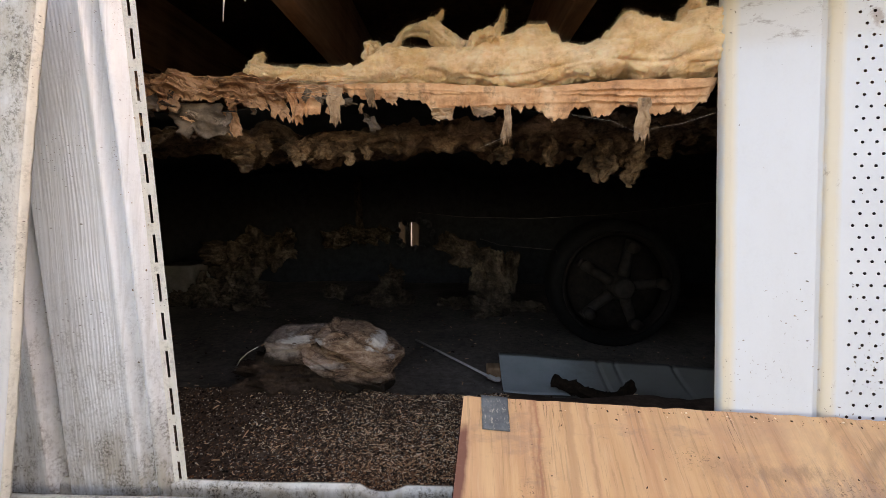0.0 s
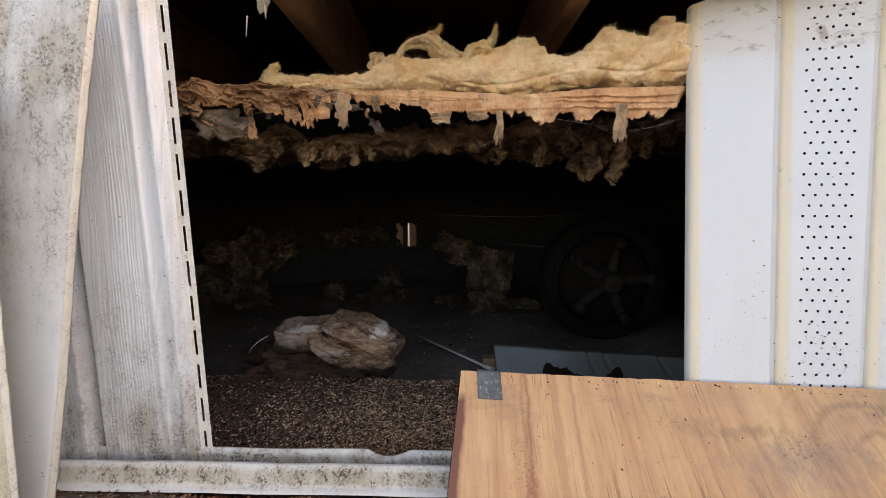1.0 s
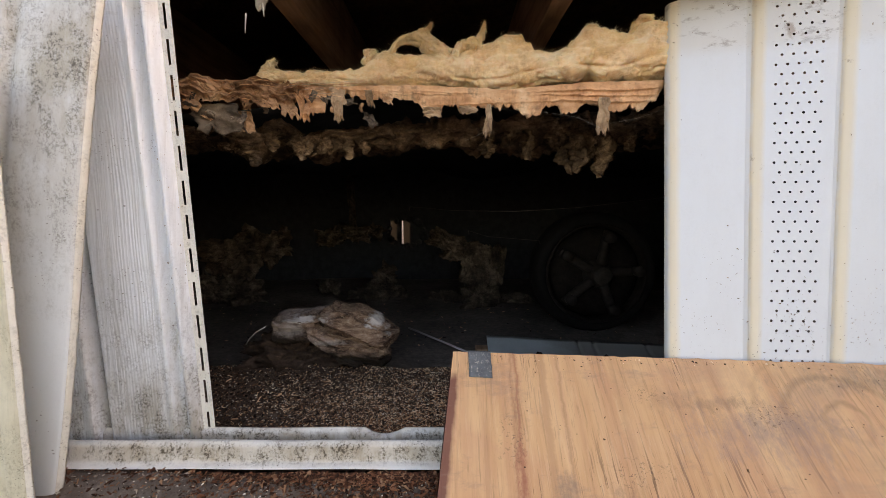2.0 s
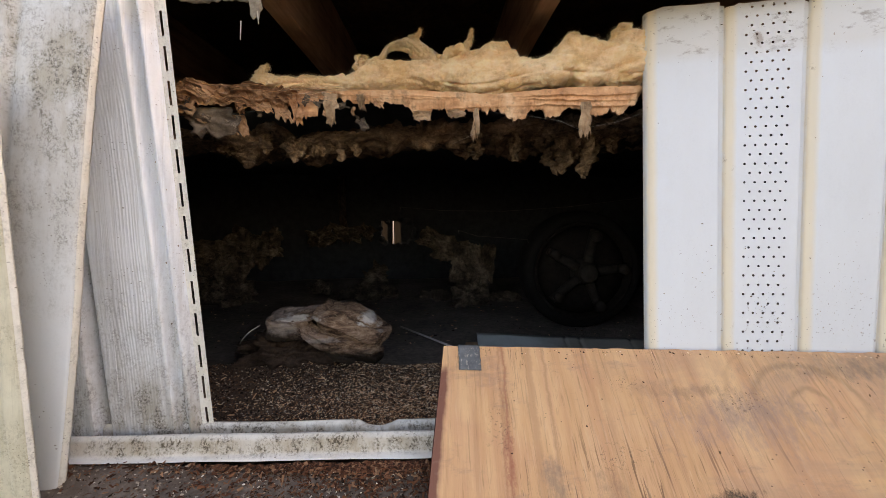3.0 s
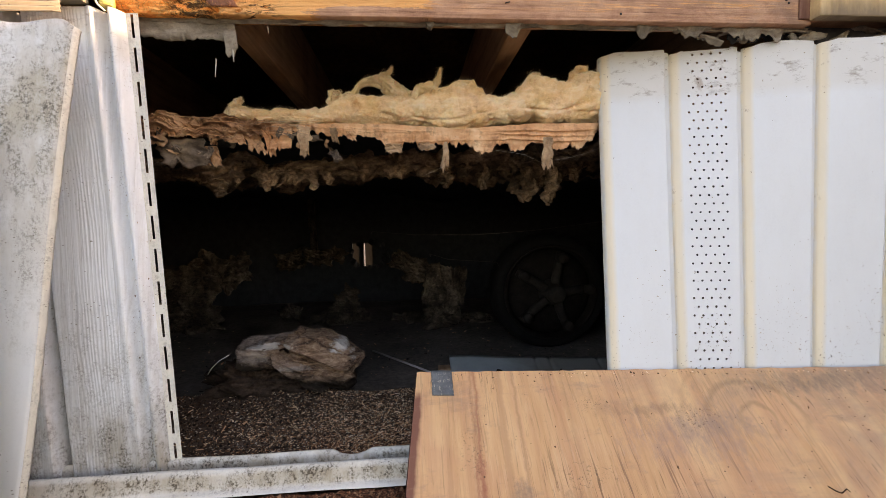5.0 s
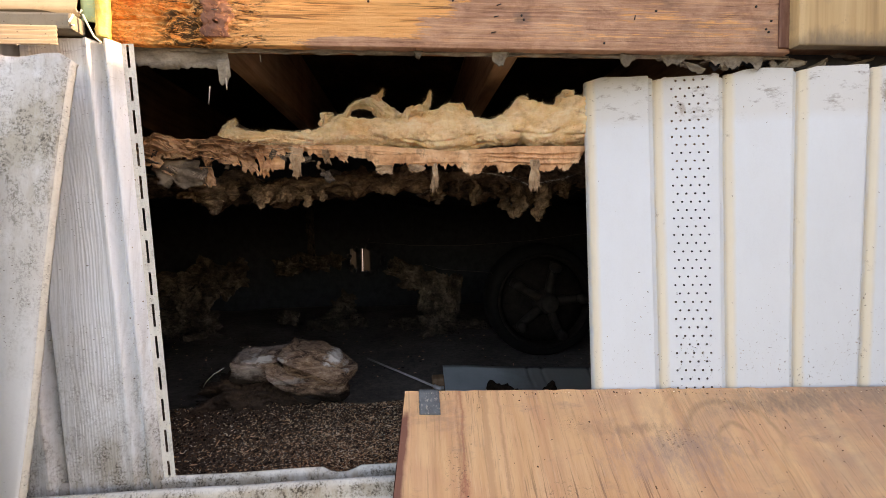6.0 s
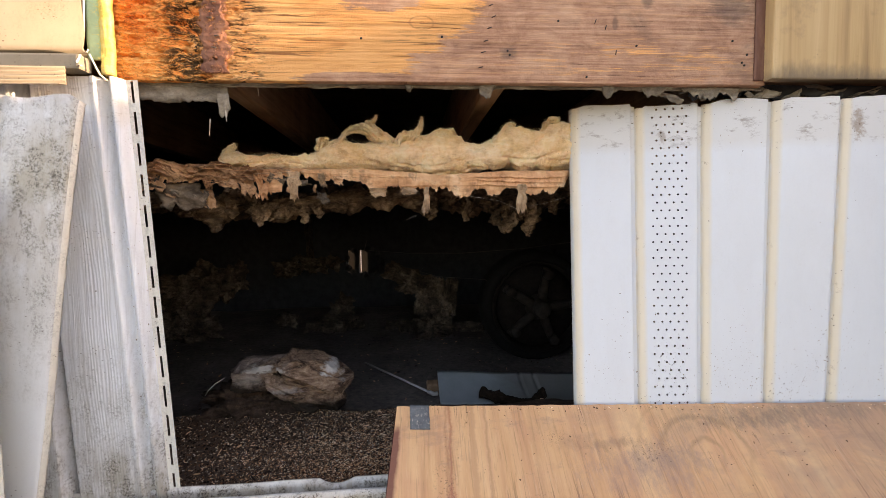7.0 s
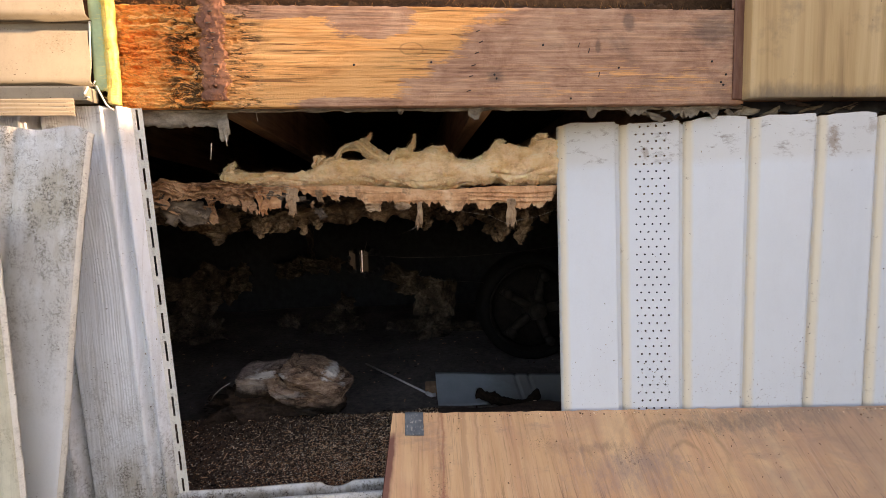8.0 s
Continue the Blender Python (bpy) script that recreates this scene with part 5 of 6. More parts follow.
KRAFT_FOOT = [(-0.57, 0.636), (-0.50, 0.632), (-0.45, 0.630), (-0.40, 0.636), (-0.37, 0.626), (-0.345, 0.634), (-0.31, 0.628), (-0.285, 0.640), (-0.20, 0.644), (-0.163, 0.633), (-0.13, 0.630), (-0.10, 0.634), (-0.071, 0.627), (-0.052, 0.618), (-0.046, 0.606), (-0.012, 0.605), (-0.006, 0.616), (0.018, 0.615), (0.024, 0.604), (0.054, 0.605), (0.060, 0.612), (0.079, 0.606), (0.088, 0.614), (0.100, 0.600), (0.106, 0.612), (0.132, 0.603), (0.148, 0.589), (0.170, 0.588), (0.180, 0.605), (0.206, 0.607), (0.213, 0.592), (0.238, 0.592), (0.247, 0.607), (0.270, 0.606), (0.297, 0.592), (0.318, 0.592), (0.330, 0.602), (0.348, 0.590), (0.372, 0.609), (0.392, 0.640)]
CREASES = ([(-0.57, 0.655), (-0.2, 0.648), (-0.05, 0.640), (0.10, 0.633), (0.25, 0.629), (0.40, 0.628)], [(-0.57, 0.645), (-0.15, 0.640), (0.02, 0.634), (0.15, 0.625), (0.28, 0.619), (0.40, 0.616)], [(-0.57, 0.62), (0.10, 0.615), (0.20, 0.613), (0.40, 0.606)])


def kraft(x0, x1, off, seed, crumple, top_by=0.0, foot_by=0.0, n=520):
    def fn(u, v):
        x = x0 + (x1 - x0) * u
        zt = lerp(KRAFT_TOP, x) + top_by + 0.0012 * fbm((x * 60, seed, 0), 3)
        zf = lerp(KRAFT_FOOT, x) + foot_by + 0.0060 * fbm((x * 95, seed, 4), 4, 0.65)
        z = zt + (min(zf, zt - 0.004) - zt) * v
        y = lerp(FRONT, x) + off + 0.010 * v
        for c, line in enumerate(CREASES):
            zc = lerp(line, x) + 0.0055 * noise.noise(Vector((x * 8, c * 5, seed))) + 0.0016 * fbm((x * 45, c * 5, seed), 3, 0.6)
            h = (z - zc) / 0.0042
            deep = 0.0058 * (0.35 if x < -0.28 else 1.0) * max(0.0, min(1.0, 0.45 + 1.5 * noise.noise(Vector((x * 5.5, c * 7, seed + 2)))))
            y -= deep * (math.exp(-h) if h > 0 else math.exp(-(h / 0.16) ** 2))
        wild = crumple * max(0.12, min(1.0, (-0.10 - x) / 0.14))
        y += wild * (0.012 * fbm((x * 24, z * 30, seed + 3), 5, 0.6) + 0.010 * (0.5 - crease(Vector((x, 0, z)), (28, 1, 70), seed, 0.16)))
        z += wild * 0.008 * fbm((x * 30, z * 8, seed + 6), 4)
        y += 0.0018 * fbm((x * 12, z * 20, seed), 4) + 0.0050 * v * fbm((x * 44, z * 16, seed + 8), 4, 0.55)
        return (x, y, z)
    return grid(fn, n, 44, (0, 0.0013, 0.0002))


part("facing_layer", kraft(-0.30, 0.392, 0.011, 2.0, 0.35, -0.003), KRAFT, ins, "peeling orange kraft facing")
part("facing_layer", kraft(-0.58, -0.285, -0.004, 14.0, 1.0, n=300), KRAFT_SOILED, ins, "soiled brown kraft facing, torn and crumpled")
part("facing_layer", kraft(-0.20, 0.375, 0.024, 9.0, 0.5, -0.006, 0.004), KRAFT_GREY, ins, "soiled grey-brown kraft facing")


def flap(x, w, z0, z1, y, seed, lean=0.0, twist=0.0, flare=0.0):
    """A torn paper tab, ragged at its foot."""
    def fn(u, v):
        ww = w * (1 + 0.16 * noise.noise(Vector((seed, v * 4, 0))) - 0.3 * twist * math.sin(math.pi * v)) * (1 - flare * (1 - v) ** 1.5)
        h = abs(z1 - z0)
        rag = (0.28 * h * fbm((u * 5, seed, 0), 4) + 0.10 * h * noise.noise(Vector((u * 17, seed, 5)))) * v * v
        side = (0.12 * w + 0.001) * noise.noise(Vector((v * 5, seed + u * 2, 2)))
        return (x + lean * v + ww * (u - 0.5) + side, y + 0.006 * math.sin(v * 2.6 + seed) + twist * 0.02 * (u - 0.5) * v + (0.0025 + 0.06 * w) * fbm((u * 4, v * 4, seed), 3), z0 + (z1 - z0) * v + rag)
    return grid(fn, 16, 18, (0, 0.0012, 0))


for i, (x, w, z0, z1, mat, lean, twist) in enumerate((
        (-0.028, 0.034, 0.612, 0.594, KRAFT_GREY, 0.0, 0.0), (0.040, 0.034, 0.613, 0.596, KRAFT_GREY, 0.0, 0.0), (0.079, 0.018, 0.612, 0.556, KRAFT_GREY, -0.004, 0.2),
        (0.281, 0.025, 0.614, 0.554, KRAFT_GREY, 0.002, 0.1), (-0.256, 0.042, 0.652, 0.606, KRAFT, -0.004, 0.1), (-0.212, 0.030, 0.655, 0.620, KRAFT_GREY, 0.004, 0.2), (-0.207, 0.018, 0.636, 0.590, KRAFT_GREY, -0.004, 0.3),
        (-0.288, 0.016, 0.648, 0.592, KRAFT, 0.010, 0.4), (-0.320, 0.034, 0.636, 0.600, KRAFT_SOILED, 0.016, 0.2), (-0.355, 0.040, 0.642, 0.618, KRAFT_SOILED, 0.010, 0.3),
        (-0.460, 0.095, 0.628, 0.574, KRAFT_DULL, 0.012, 0.1), (-0.404, 0.024, 0.615, 0.578, KRAFT_SOILED, 0.004, 0.3), (-0.500, 0.045, 0.645, 0.612, KRAFT_SOILED, 0.004, 0.2), (-0.535, 0.06, 0.655, 0.61, KRAFT_DULL, 0.0, 0.2),
        (-0.150, 0.014, 0.645, 0.618, KRAFT_GREY, 0.003, 0.2), (-0.115, 0.020, 0.640, 0.622, KRAFT_SOILED, 0.0, 0.3))):
    part("flap", flap(x, w, z0, z1, lerp(FRONT, x) + 0.010 + 0.020 * (x < -0.38 and z1 < 0.6), i * 1.7, lean, twist, 0.6 if x == 0.079 else 0.3 if x == 0.281 else 0.0), mat, ins)
rs = random.Random(31)
for i in range(26):
    x = -0.55 + 0.40 * rs.random()
    z0 = rs.uniform(0.60, 0.650)
    w, h = rs.uniform(0.006, 0.022), rs.uniform(0.008, 0.026)
    bm = flap(0, w, 0, -h, 0, i * 2.3 + 40, rs.uniform(-0.006, 0.006), rs.uniform(0, 1))
    bmesh.ops.transform(bm, matrix=pose(x, lerp(FRONT, x) + rs.uniform(0.0, 0.03), z0, rs.uniform(-30, 30), rs.uniform(-40, 40), rs.uniform(-50, 50)), verts=bm.verts)
    part("scrap", bm, KRAFT_DULL if rs.random() < 0.5 else KRAFT_SOILED, ins)
# drawn-out paper strings across the torn place, and curled strips at the crumpled end
for x0, x1, z0, z1, r in ((-0.300, -0.150, 0.658, 0.656, 0.0009), (-0.30, -0.215, 0.652, 0.655, 0.0012), (-0.285, -0.205, 0.646, 0.648, 0.0008), (-0.33, -0.215, 0.638, 0.640, 0.0007), (-0.285, -0.20, 0.634, 0.633, 0.0006), (-0.46, -0.33, 0.664, 0.662, 0.0011), (-0.47, -0.40, 0.655, 0.632, 0.0013), (-0.44, -0.36, 0.645, 0.624, 0.0011), (-0.40, -0.30, 0.657, 0.652, 0.0010), (-0.49, -0.44, 0.670, 0.636, 0.0012)):
    pts = [(x0 + (x1 - x0) * k / 8, lerp(FRONT, x0) - 0.006 + 0.004 * math.sin(k * 1.7 + x0 * 40), z0 + (z1 - z0) * k / 8 + 0.0016 * math.sin(k * 1.1 + x1 * 90)) for k in range(9)]
    part("paper_string", tube(bmesh.new(), pts, r * 0.65, 6, 0.6), KRAFT, ins)

low = thing("fallen_insulation", (0.0, 0.9, 0.55), "soiled brown glass wool hanging in ragged clumps", "insulation")
LOW_FRONT = [(-0.95, 0.9), (-0.45, 0.86), (-0.34, 0.87), (-0.22, 0.91), (0.0, 0.93), (0.2, 0.935), (0.42, 0.93), (0.9, 0.93)]
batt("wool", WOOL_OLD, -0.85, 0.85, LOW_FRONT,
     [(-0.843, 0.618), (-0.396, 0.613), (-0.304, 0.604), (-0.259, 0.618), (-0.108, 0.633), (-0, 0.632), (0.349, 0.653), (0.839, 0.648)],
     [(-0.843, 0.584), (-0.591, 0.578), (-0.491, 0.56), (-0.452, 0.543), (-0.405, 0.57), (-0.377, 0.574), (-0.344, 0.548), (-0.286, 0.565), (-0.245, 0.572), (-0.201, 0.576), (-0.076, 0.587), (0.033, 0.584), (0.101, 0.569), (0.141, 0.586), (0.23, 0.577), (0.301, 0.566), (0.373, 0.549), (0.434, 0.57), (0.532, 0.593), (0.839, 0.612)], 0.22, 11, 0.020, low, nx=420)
for i, (x, z0, z1, r) in enumerate(((-0.521, 0.597, 0.563, 0.0197), (-0.45, 0.577, 0.522, 0.0196), (-0.344, 0.585, 0.532, 0.017), (-0.326, 0.581, 0.548, 0.015), (-0.29, 0.583, 0.552, 0.0143), (-0.234, 0.582, 0.539, 0.0125), (-0.201, 0.584, 0.553, 0.0106), (0.093, 0.594, 0.546, 0.0169), (0.145, 0.602, 0.57, 0.0148), (0.197, 0.598, 0.537, 0.0138), (0.263, 0.605, 0.566, 0.0185), (0.316, 0.594, 0.508, 0.0209), (0.376, 0.595, 0.499, 0.021), (0.349, 0.595, 0.542, 0.021), (0.444, 0.602, 0.553, 0.0118), (0.496, 0.609, 0.581, 0.0142), (-0.401, 0.588, 0.555, 0.0129), (-0.481, 0.587, 0.55, 0.0118))):
    y = lerp(LOW_FRONT, x) + 0.012
    pts = [(x - 0.004, y + 0.006, z0), (x + 0.003 * math.sin(i * 2.1), y, (2 * z0 + z1) / 3), (x + 0.005 * math.sin(i * 1.3), y + 0.004, (z0 + 2 * z1) / 3), (x + 0.006 * math.sin(i), y, z1)]
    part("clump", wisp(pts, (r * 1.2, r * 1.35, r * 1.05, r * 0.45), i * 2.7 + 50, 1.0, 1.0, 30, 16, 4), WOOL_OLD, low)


def fuzz(name, mat, count, where, length, parent, seed, thick=0.00028):
    """Loose fibres standing off the wool, as one heap of fine hairs."""
    r = random.Random(seed)
    verts, faces = [], []
    for _ in range(count):
        p, d = where(r)
        l = length * (0.3 + r.random() ** 2)
        bend = Vector((r.uniform(-1, 1), r.uniform(-1, 1), r.uniform(-1, 1))) * l * 0.9
        side = d.orthogonal().normalized() * thick
        up = d.cross(side).normalized() * thick
        b = len(verts)
        for k in range(4):
            t = k / 3
            c = p + d * l * t + bend * t * t
            q = 1 - 0.7 * t
            verts += [c + side * q, c - side * 0.5 * q + up * 0.87 * q, c - side * 0.5 * q - up * 0.87 * q]
        for k in range(3):
            for m in range(3):
                faces.append((b + 3 * k + m, b + 3 * k + (m + 1) % 3, b + 3 * k + 3 + (m + 1) % 3, b + 3 * k + 3 + m))
    return raw(name, verts, faces, mat, parent, kind="stuff")


def on_mesh(ob, stand=0.5):
    me = ob.data
    n = len(me.polygons)

    def where(r):
        f = me.polygons[r.randrange(n)]
        lay = Vector((r.uniform(-1, 1), r.uniform(-1, 1), r.uniform(-1, 1)))
        return Vector(f.center), (Vector(f.normal) * stand + lay).normalized()
    return where


for ob in list(ins.children):
    if ob.name.startswith("wool"):
        fuzz("fibre_fuzz", WOOL_FIBRE, 64000, on_mesh(ob, 0.4), 0.0050, ins, 1, 0.00009)
    if ob.name.startswith("tuft"):
        fuzz("fibre_fuzz", WOOL_FIBRE, 2600, on_mesh(ob, 0.5), 0.0055, ins, 2, 0.00008)
for ob in list(low.children):
    if ob.name.startswith("wool"):
        fuzz("fibre_fuzz", WOOL_OLD, 9000, on_mesh(ob), 0.005, low, 3, 0.00014)
    if ob.name.startswith("clump"):
        fuzz("fibre_fuzz", WOOL_OLD, 260, on_mesh(ob), 0.006, low, 4, 0.00014)
for pts in (((0.03, 0.672, 0.540), (0.05, 0.671, 0.548), (0.072, 0.670, 0.558)), ((0.17, 0.662, 0.588), (0.23, 0.66, 0.578), (0.27, 0.655, 0.558)), ((0.285, 0.652, 0.565), (0.33, 0.65, 0.572), (0.38, 0.645, 0.588)), ((-0.31, 0.712, 0.652), (-0.25, 0.706, 0.654), (-0.17, 0.702, 0.657)), ((-0.29, 0.710, 0.644), (-0.24, 0.705, 0.645), (-0.18, 0.701, 0.648)), ((-0.28, 0.710, 0.637), (-0.235, 0.705, 0.636), (-0.20, 0.70, 0.634))):
    part("thread", tube(bmesh.new(), pts, 0.00016, 5), THREAD, ins)

for ob in list(siding.children):
    if ob.name.startswith("fibre_edge"):
        fuzz("fibre_fuzz", FIBRE_YELLOW, 2600, on_mesh(ob), 0.009, siding, 6)
for pts in ([(-0.486, 0.540, 0.930), (-0.487, 0.534, 0.850), (-0.490, 0.532, 0.832), (-0.487, 0.531, 0.824), (-0.483, 0.532, 0.822), (-0.482, 0.535, 0.828)], [(-0.484, 0.520, 0.814), (-0.486, 0.514, 0.800), (-0.483, 0.511, 0.794), (-0.479, 0.515, 0.795)], [(-0.476, 0.528, 0.818), (-0.471, 0.528, 0.806), (-0.463, 0.530, 0.786), (-0.455, 0.534, 0.778)]):
    part("cut_lip", tube(bmesh.new(), pts, 0.0016, 6), VINYL_FLANGE, siding, "curled cut end of the vinyl")


def rotten_end(r):
    x = -0.445 + 0.22 * r.random() ** 1.3
    z = r.uniform(0.79, 0.972)
    return Vector((x, 0.556, z)), Vector((r.uniform(-1, 1), -0.55, r.uniform(-0.5, 0.5))).normalized()


fuzz("splinter", SPLINTER, 2600, rotten_end, 0.0062, joist, 9, 0.00030)
fuzz("splinter", CRUMB_WOOD, 300, rotten_end, 0.0065, joist, 19, 0.00035)


def crumb_line(r):
    x = -0.44 + 1.15 * r.random()
    return Vector((x, 0.58 + 0.03 * r.random(), 0.975 + 0.012 * r.random())), Vector((r.uniform(-1, 1), -0.4, r.uniform(0, 1))).normalized()


fuzz("splinter", CRUMB_WOOD, 2200, crumb_line, 0.010, subfloor, 10, 0.0006)
fuzz("splinter", SPLINTER, 260, crumb_line, 0.010, subfloor, 11, 0.0005)


# ---- inside the crawlspace ----
def lump(bm, at, radii, turn, planes, seed, boxy=1.0, layers=30.0, step=0.006):
    """One broken block: flat faces cut from a rounded stone, slanting beds that stand out by turns, a few open cracks."""
    made = bmesh.ops.create_icosphere(bm, subdivisions=6, radius=1.0)["verts"]
    cuts = [(Vector(n).normalized(), h) for n, h in planes]
    rot = Matrix.Rotation(radians(turn), 3, "Y")
    for v in made:
        d = v.co.normalized()
        e = Vector([math.copysign(abs(c) ** boxy, c) for c in d])
        p = Vector((e.x * radii[0], e.y * radii[1], e.z * radii[2]))
        for n, h in cuts:
            over = p.dot(n) - h
            if over > 0:
                p -= n * over * 0.94
        bed = p.z + 0.10 * p.y + 0.010 * noise.noise(Vector((p.x * 8, p.y * 8, seed)))
        t = bed * layers
        lay = math.floor(t)
        saw = t - lay
        hard = noise.cell(Vector((lay * 1.7 + 0.5, seed + 0.5, 0.5)))
        hard2 = noise.cell(Vector(((lay + 1) * 1.7 + 0.5, seed + 0.5, 0.5)))
        ease = min(1.0, max(0.0, (saw - 0.8) / 0.2))
        push = step * 1.6 * (hard + (hard2 - hard) * ease - 0.5)
        push -= 0.013 * math.exp(-((saw - 0.9) / 0.09) ** 2) * (1 if hard > 0.5 else 0.35)
        q = Vector((p.x * 16, p.y * 16, bed * 34 + seed))
        chip = noise.cell(Vector((p.x * 26 + 2 * noise.noise(p * 30), p.y * 20, bed * 60 + seed)))
        push += 0.0050 * fbm(q, 5, 0.6) + 0.0030 * (chip - 0.5) + 0.0020 * fbm(p * 95, 4, 0.65)
        v.co = rot @ (p + d * push) + Vector(at)
    return bm


rock = thing("rock", (-0.3, 1.0, 0.0), "brown layered limestone rock with white patches on the soil", "rock")
for at, radii, turn, planes, seed, boxy, layers, step in (
        ((-0.248, 1.01, 0.094), (0.112, 0.112, 0.076), 22, [((0.0, -0.80, 0.60), 0.084), ((0, -1, -0.25), 0.088), ((1, -0.25, -0.1), 0.100), ((-1, 0, 0.2), 0.098), ((-0.35, 0, 1), 0.072)], 3.0, 0.88, 20, 0.010),
        ((-0.226, 0.99, 0.050), (0.086, 0.098, 0.046), 20, [((0, -1, 0.1), 0.076), ((1, -0.4, -0.3), 0.074), ((0.2, -0.6, -0.7), 0.05)], 5.0, 0.85, 26, 0.011),
        ((-0.406, 0.99, 0.112), (0.064, 0.095, 0.034), 2, [((0, -0.12, 1), 0.027), ((0, -1, 0.02), 0.050), ((-1, -0.2, 0.1), 0.056)], 8.0, 0.45, 18, 0.0015),
        ((-0.352, 1.00, 0.142), (0.056, 0.075, 0.022), -6, [((0, -0.6, 0.8), 0.030)], 21.0, 0.8, 40, 0.006),
        ((-0.312, 0.968, 0.080), (0.062, 0.065, 0.020), 32, [((0, -0.8, 0.6), 0.040), ((0, -1, 0), 0.052)], 12.0, 0.7, 40, 0.006),
        ((-0.258, 0.962, 0.036), (0.042, 0.060, 0.012), 24, [((0, -1, 0.3), 0.042)], 14.0, 0.8, 40, 0.003)):
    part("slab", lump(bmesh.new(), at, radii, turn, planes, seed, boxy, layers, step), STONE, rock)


bm = bmesh.new()
bmesh.ops.create_icosphere(bm, subdivisions=6, radius=1.0)
for v in bm.verts:
    d = v.co.normalized()
    k = 1 + 0.45 * fbm(Vector((d.x * 2.2, d.y * 2.2, d.z * 2.2 + 9)), 6, 0.6)
    v.co = Vector((d.x * 0.125 * k, d.y * 0.085 * k, d.z * 0.062 * k)) + Vector((-0.425, 1.015, 0.018))
tagged(part("soil_clod", bm, LITTER), "dark heap of soil banked against the rock", "soil")


def scatter(name, mat, count, region, size, label, category, seed, thin=0.25, lift=0.001, wide=0.4):
    """Loose chips lying on the soil, as one heap of small solids."""
    r = random.Random(seed)
    verts, faces = [], []
    for _ in range(count):
        x, y, keep = region(r)
        if not keep:
            continue
        l = size * (0.4 + 1.3 * r.random() ** 2)
        w, h = l * (wide * 0.5 + wide * r.random()), l * thin * (0.4 + 0.6 * r.random())
        m = pose(x, y, ground_height(x, y) + lift + h * 0.5 * r.random(), r.uniform(-30, 30), r.uniform(-30, 30), r.uniform(0, 360))
        b = len(verts)
        for sx, sy, sz in ((-1, -1, -1), (1, -1, -1), (1, 1, -1), (-1, 1, -1), (-1, -1, 1), (1, -1, 1), (1, 1, 1), (-1, 1, 1)):
            verts.append(m @ Vector((sx * l / 2 * (0.75 if sz > 0 else 1), sy * w / 2 * (0.7 + 0.3 * sx), sz * h / 2)))
        faces += [tuple(b + i for i in f) for f in ((3, 2, 1, 0), (4, 5, 6, 7), (0, 1, 5, 4), (1, 2, 6, 5), (2, 3, 7, 6), (3, 0, 4, 7))]
    return tagged(raw(name, verts, faces, mat), label, category, kind="stuff")


def shelf_region(r):
    x, y = r.uniform(-0.75, 0.12), r.uniform(0.55, 0.97)
    return x, y, r.random() < 0.4 + 0.6 * min(1, max(0, (x + 0.45) / 0.25))


def tan_region(r):
    x, y = r.uniform(-0.70, 0.12), r.uniform(0.55, 0.97)
    front = 1 - (y - 0.55) / 0.42
    return x, y, r.random() < 0.05 + 0.95 * min(1, max(0, (x + 0.43 + 0.10 * front) / 0.36)) * (0.62 + 0.6 * fbm((x * 14, y * 14, 2), 3))


def rust_region(r):
    x, y = r.gauss(-0.05, 0.13), 0.55 + abs(r.gauss(0, 0.13))
    return x, y, y < 0.9


def yard_region(r):
    x, y = r.uniform(-0.9, 0.15), 0.487 - 0.19 * r.random() ** 1.3
    return x, y, r.random() < 0.25 + 0.75 * min(1, max(0, (x + 0.55) / 0.3))


def deep_region(r):
    x, y = r.uniform(-1.3, 0.9), 0.97 + 1.2 * r.random() ** 1.5
    return x, y, True


scatter("litter", CHIP_DARK, 26000, shelf_region, 0.0042, "black-brown dirt crumbs on the soil", "litter", 1, 0.5)
scatter("litter", CHIP, 50000, tan_region, 0.0044, "straw, wood chips and dirt bits on the soil", "litter", 4, 0.22, 0.0022, 0.24)
scatter("litter", CHIP, 900, tan_region, 0.0120, "pale straw and wood splinters on the soil", "litter", 2, 0.12, 0.003, 0.22)
scatter("litter", SPECK, 11000, shelf_region, 0.0027, "tiny pale grit specks on the soil", "litter", 6, 0.6)
scatter("litter", RUST_CHIP, 9000, rust_region, 0.0045, "orange-brown rotten wood crumbs on the soil", "litter", 7, 0.4)
scatter("litter", CHIP_DARK, 5000, yard_region, 0.0035, "dark dirt crumbs along the track", "litter", 13, 0.4)
scatter("litter", SPECK, 4200, yard_region, 0.0030, "pale grit along the track", "litter", 14, 0.5)
scatter("leaf_litter", LEAF, 9500, yard_region, 0.0062, "dry reddish leaf bits along the track", "leaf litter", 3, 0.10)


def drift_region(r):
    x, y = r.gauss(-0.08, 0.13), 0.489 - abs(r.gauss(0, 0.022))
    return x, y, -0.5 < x < 0.2


scatter("leaf_litter", LEAF, 3200, drift_region, 0.0068, "reddish leaf bits and bark drifted against the track", "leaf litter", 16, 0.14, 0.004)
scatter("litter", CHIP, 700, deep_region, 0.009, "scattered dirt crumbs under the house", "litter", 5)

rod = thing("rod", (-0.04, 1.45, -0.09), "thin pale plastic rod lying on the soil", "rod")
part("shaft", tube(bmesh.new(), [(-0.172, 1.655, -0.088), (-0.04, 1.455, -0.078), (0.095, 1.252, -0.070)], 0.0042, 8), ROD, rod)
part("tip", tube(bmesh.new(), [(0.095, 1.252, -0.070), (0.112, 1.235, -0.072), (0.125, 1.242, -0.074)], 0.008, 8), ROD, rod)


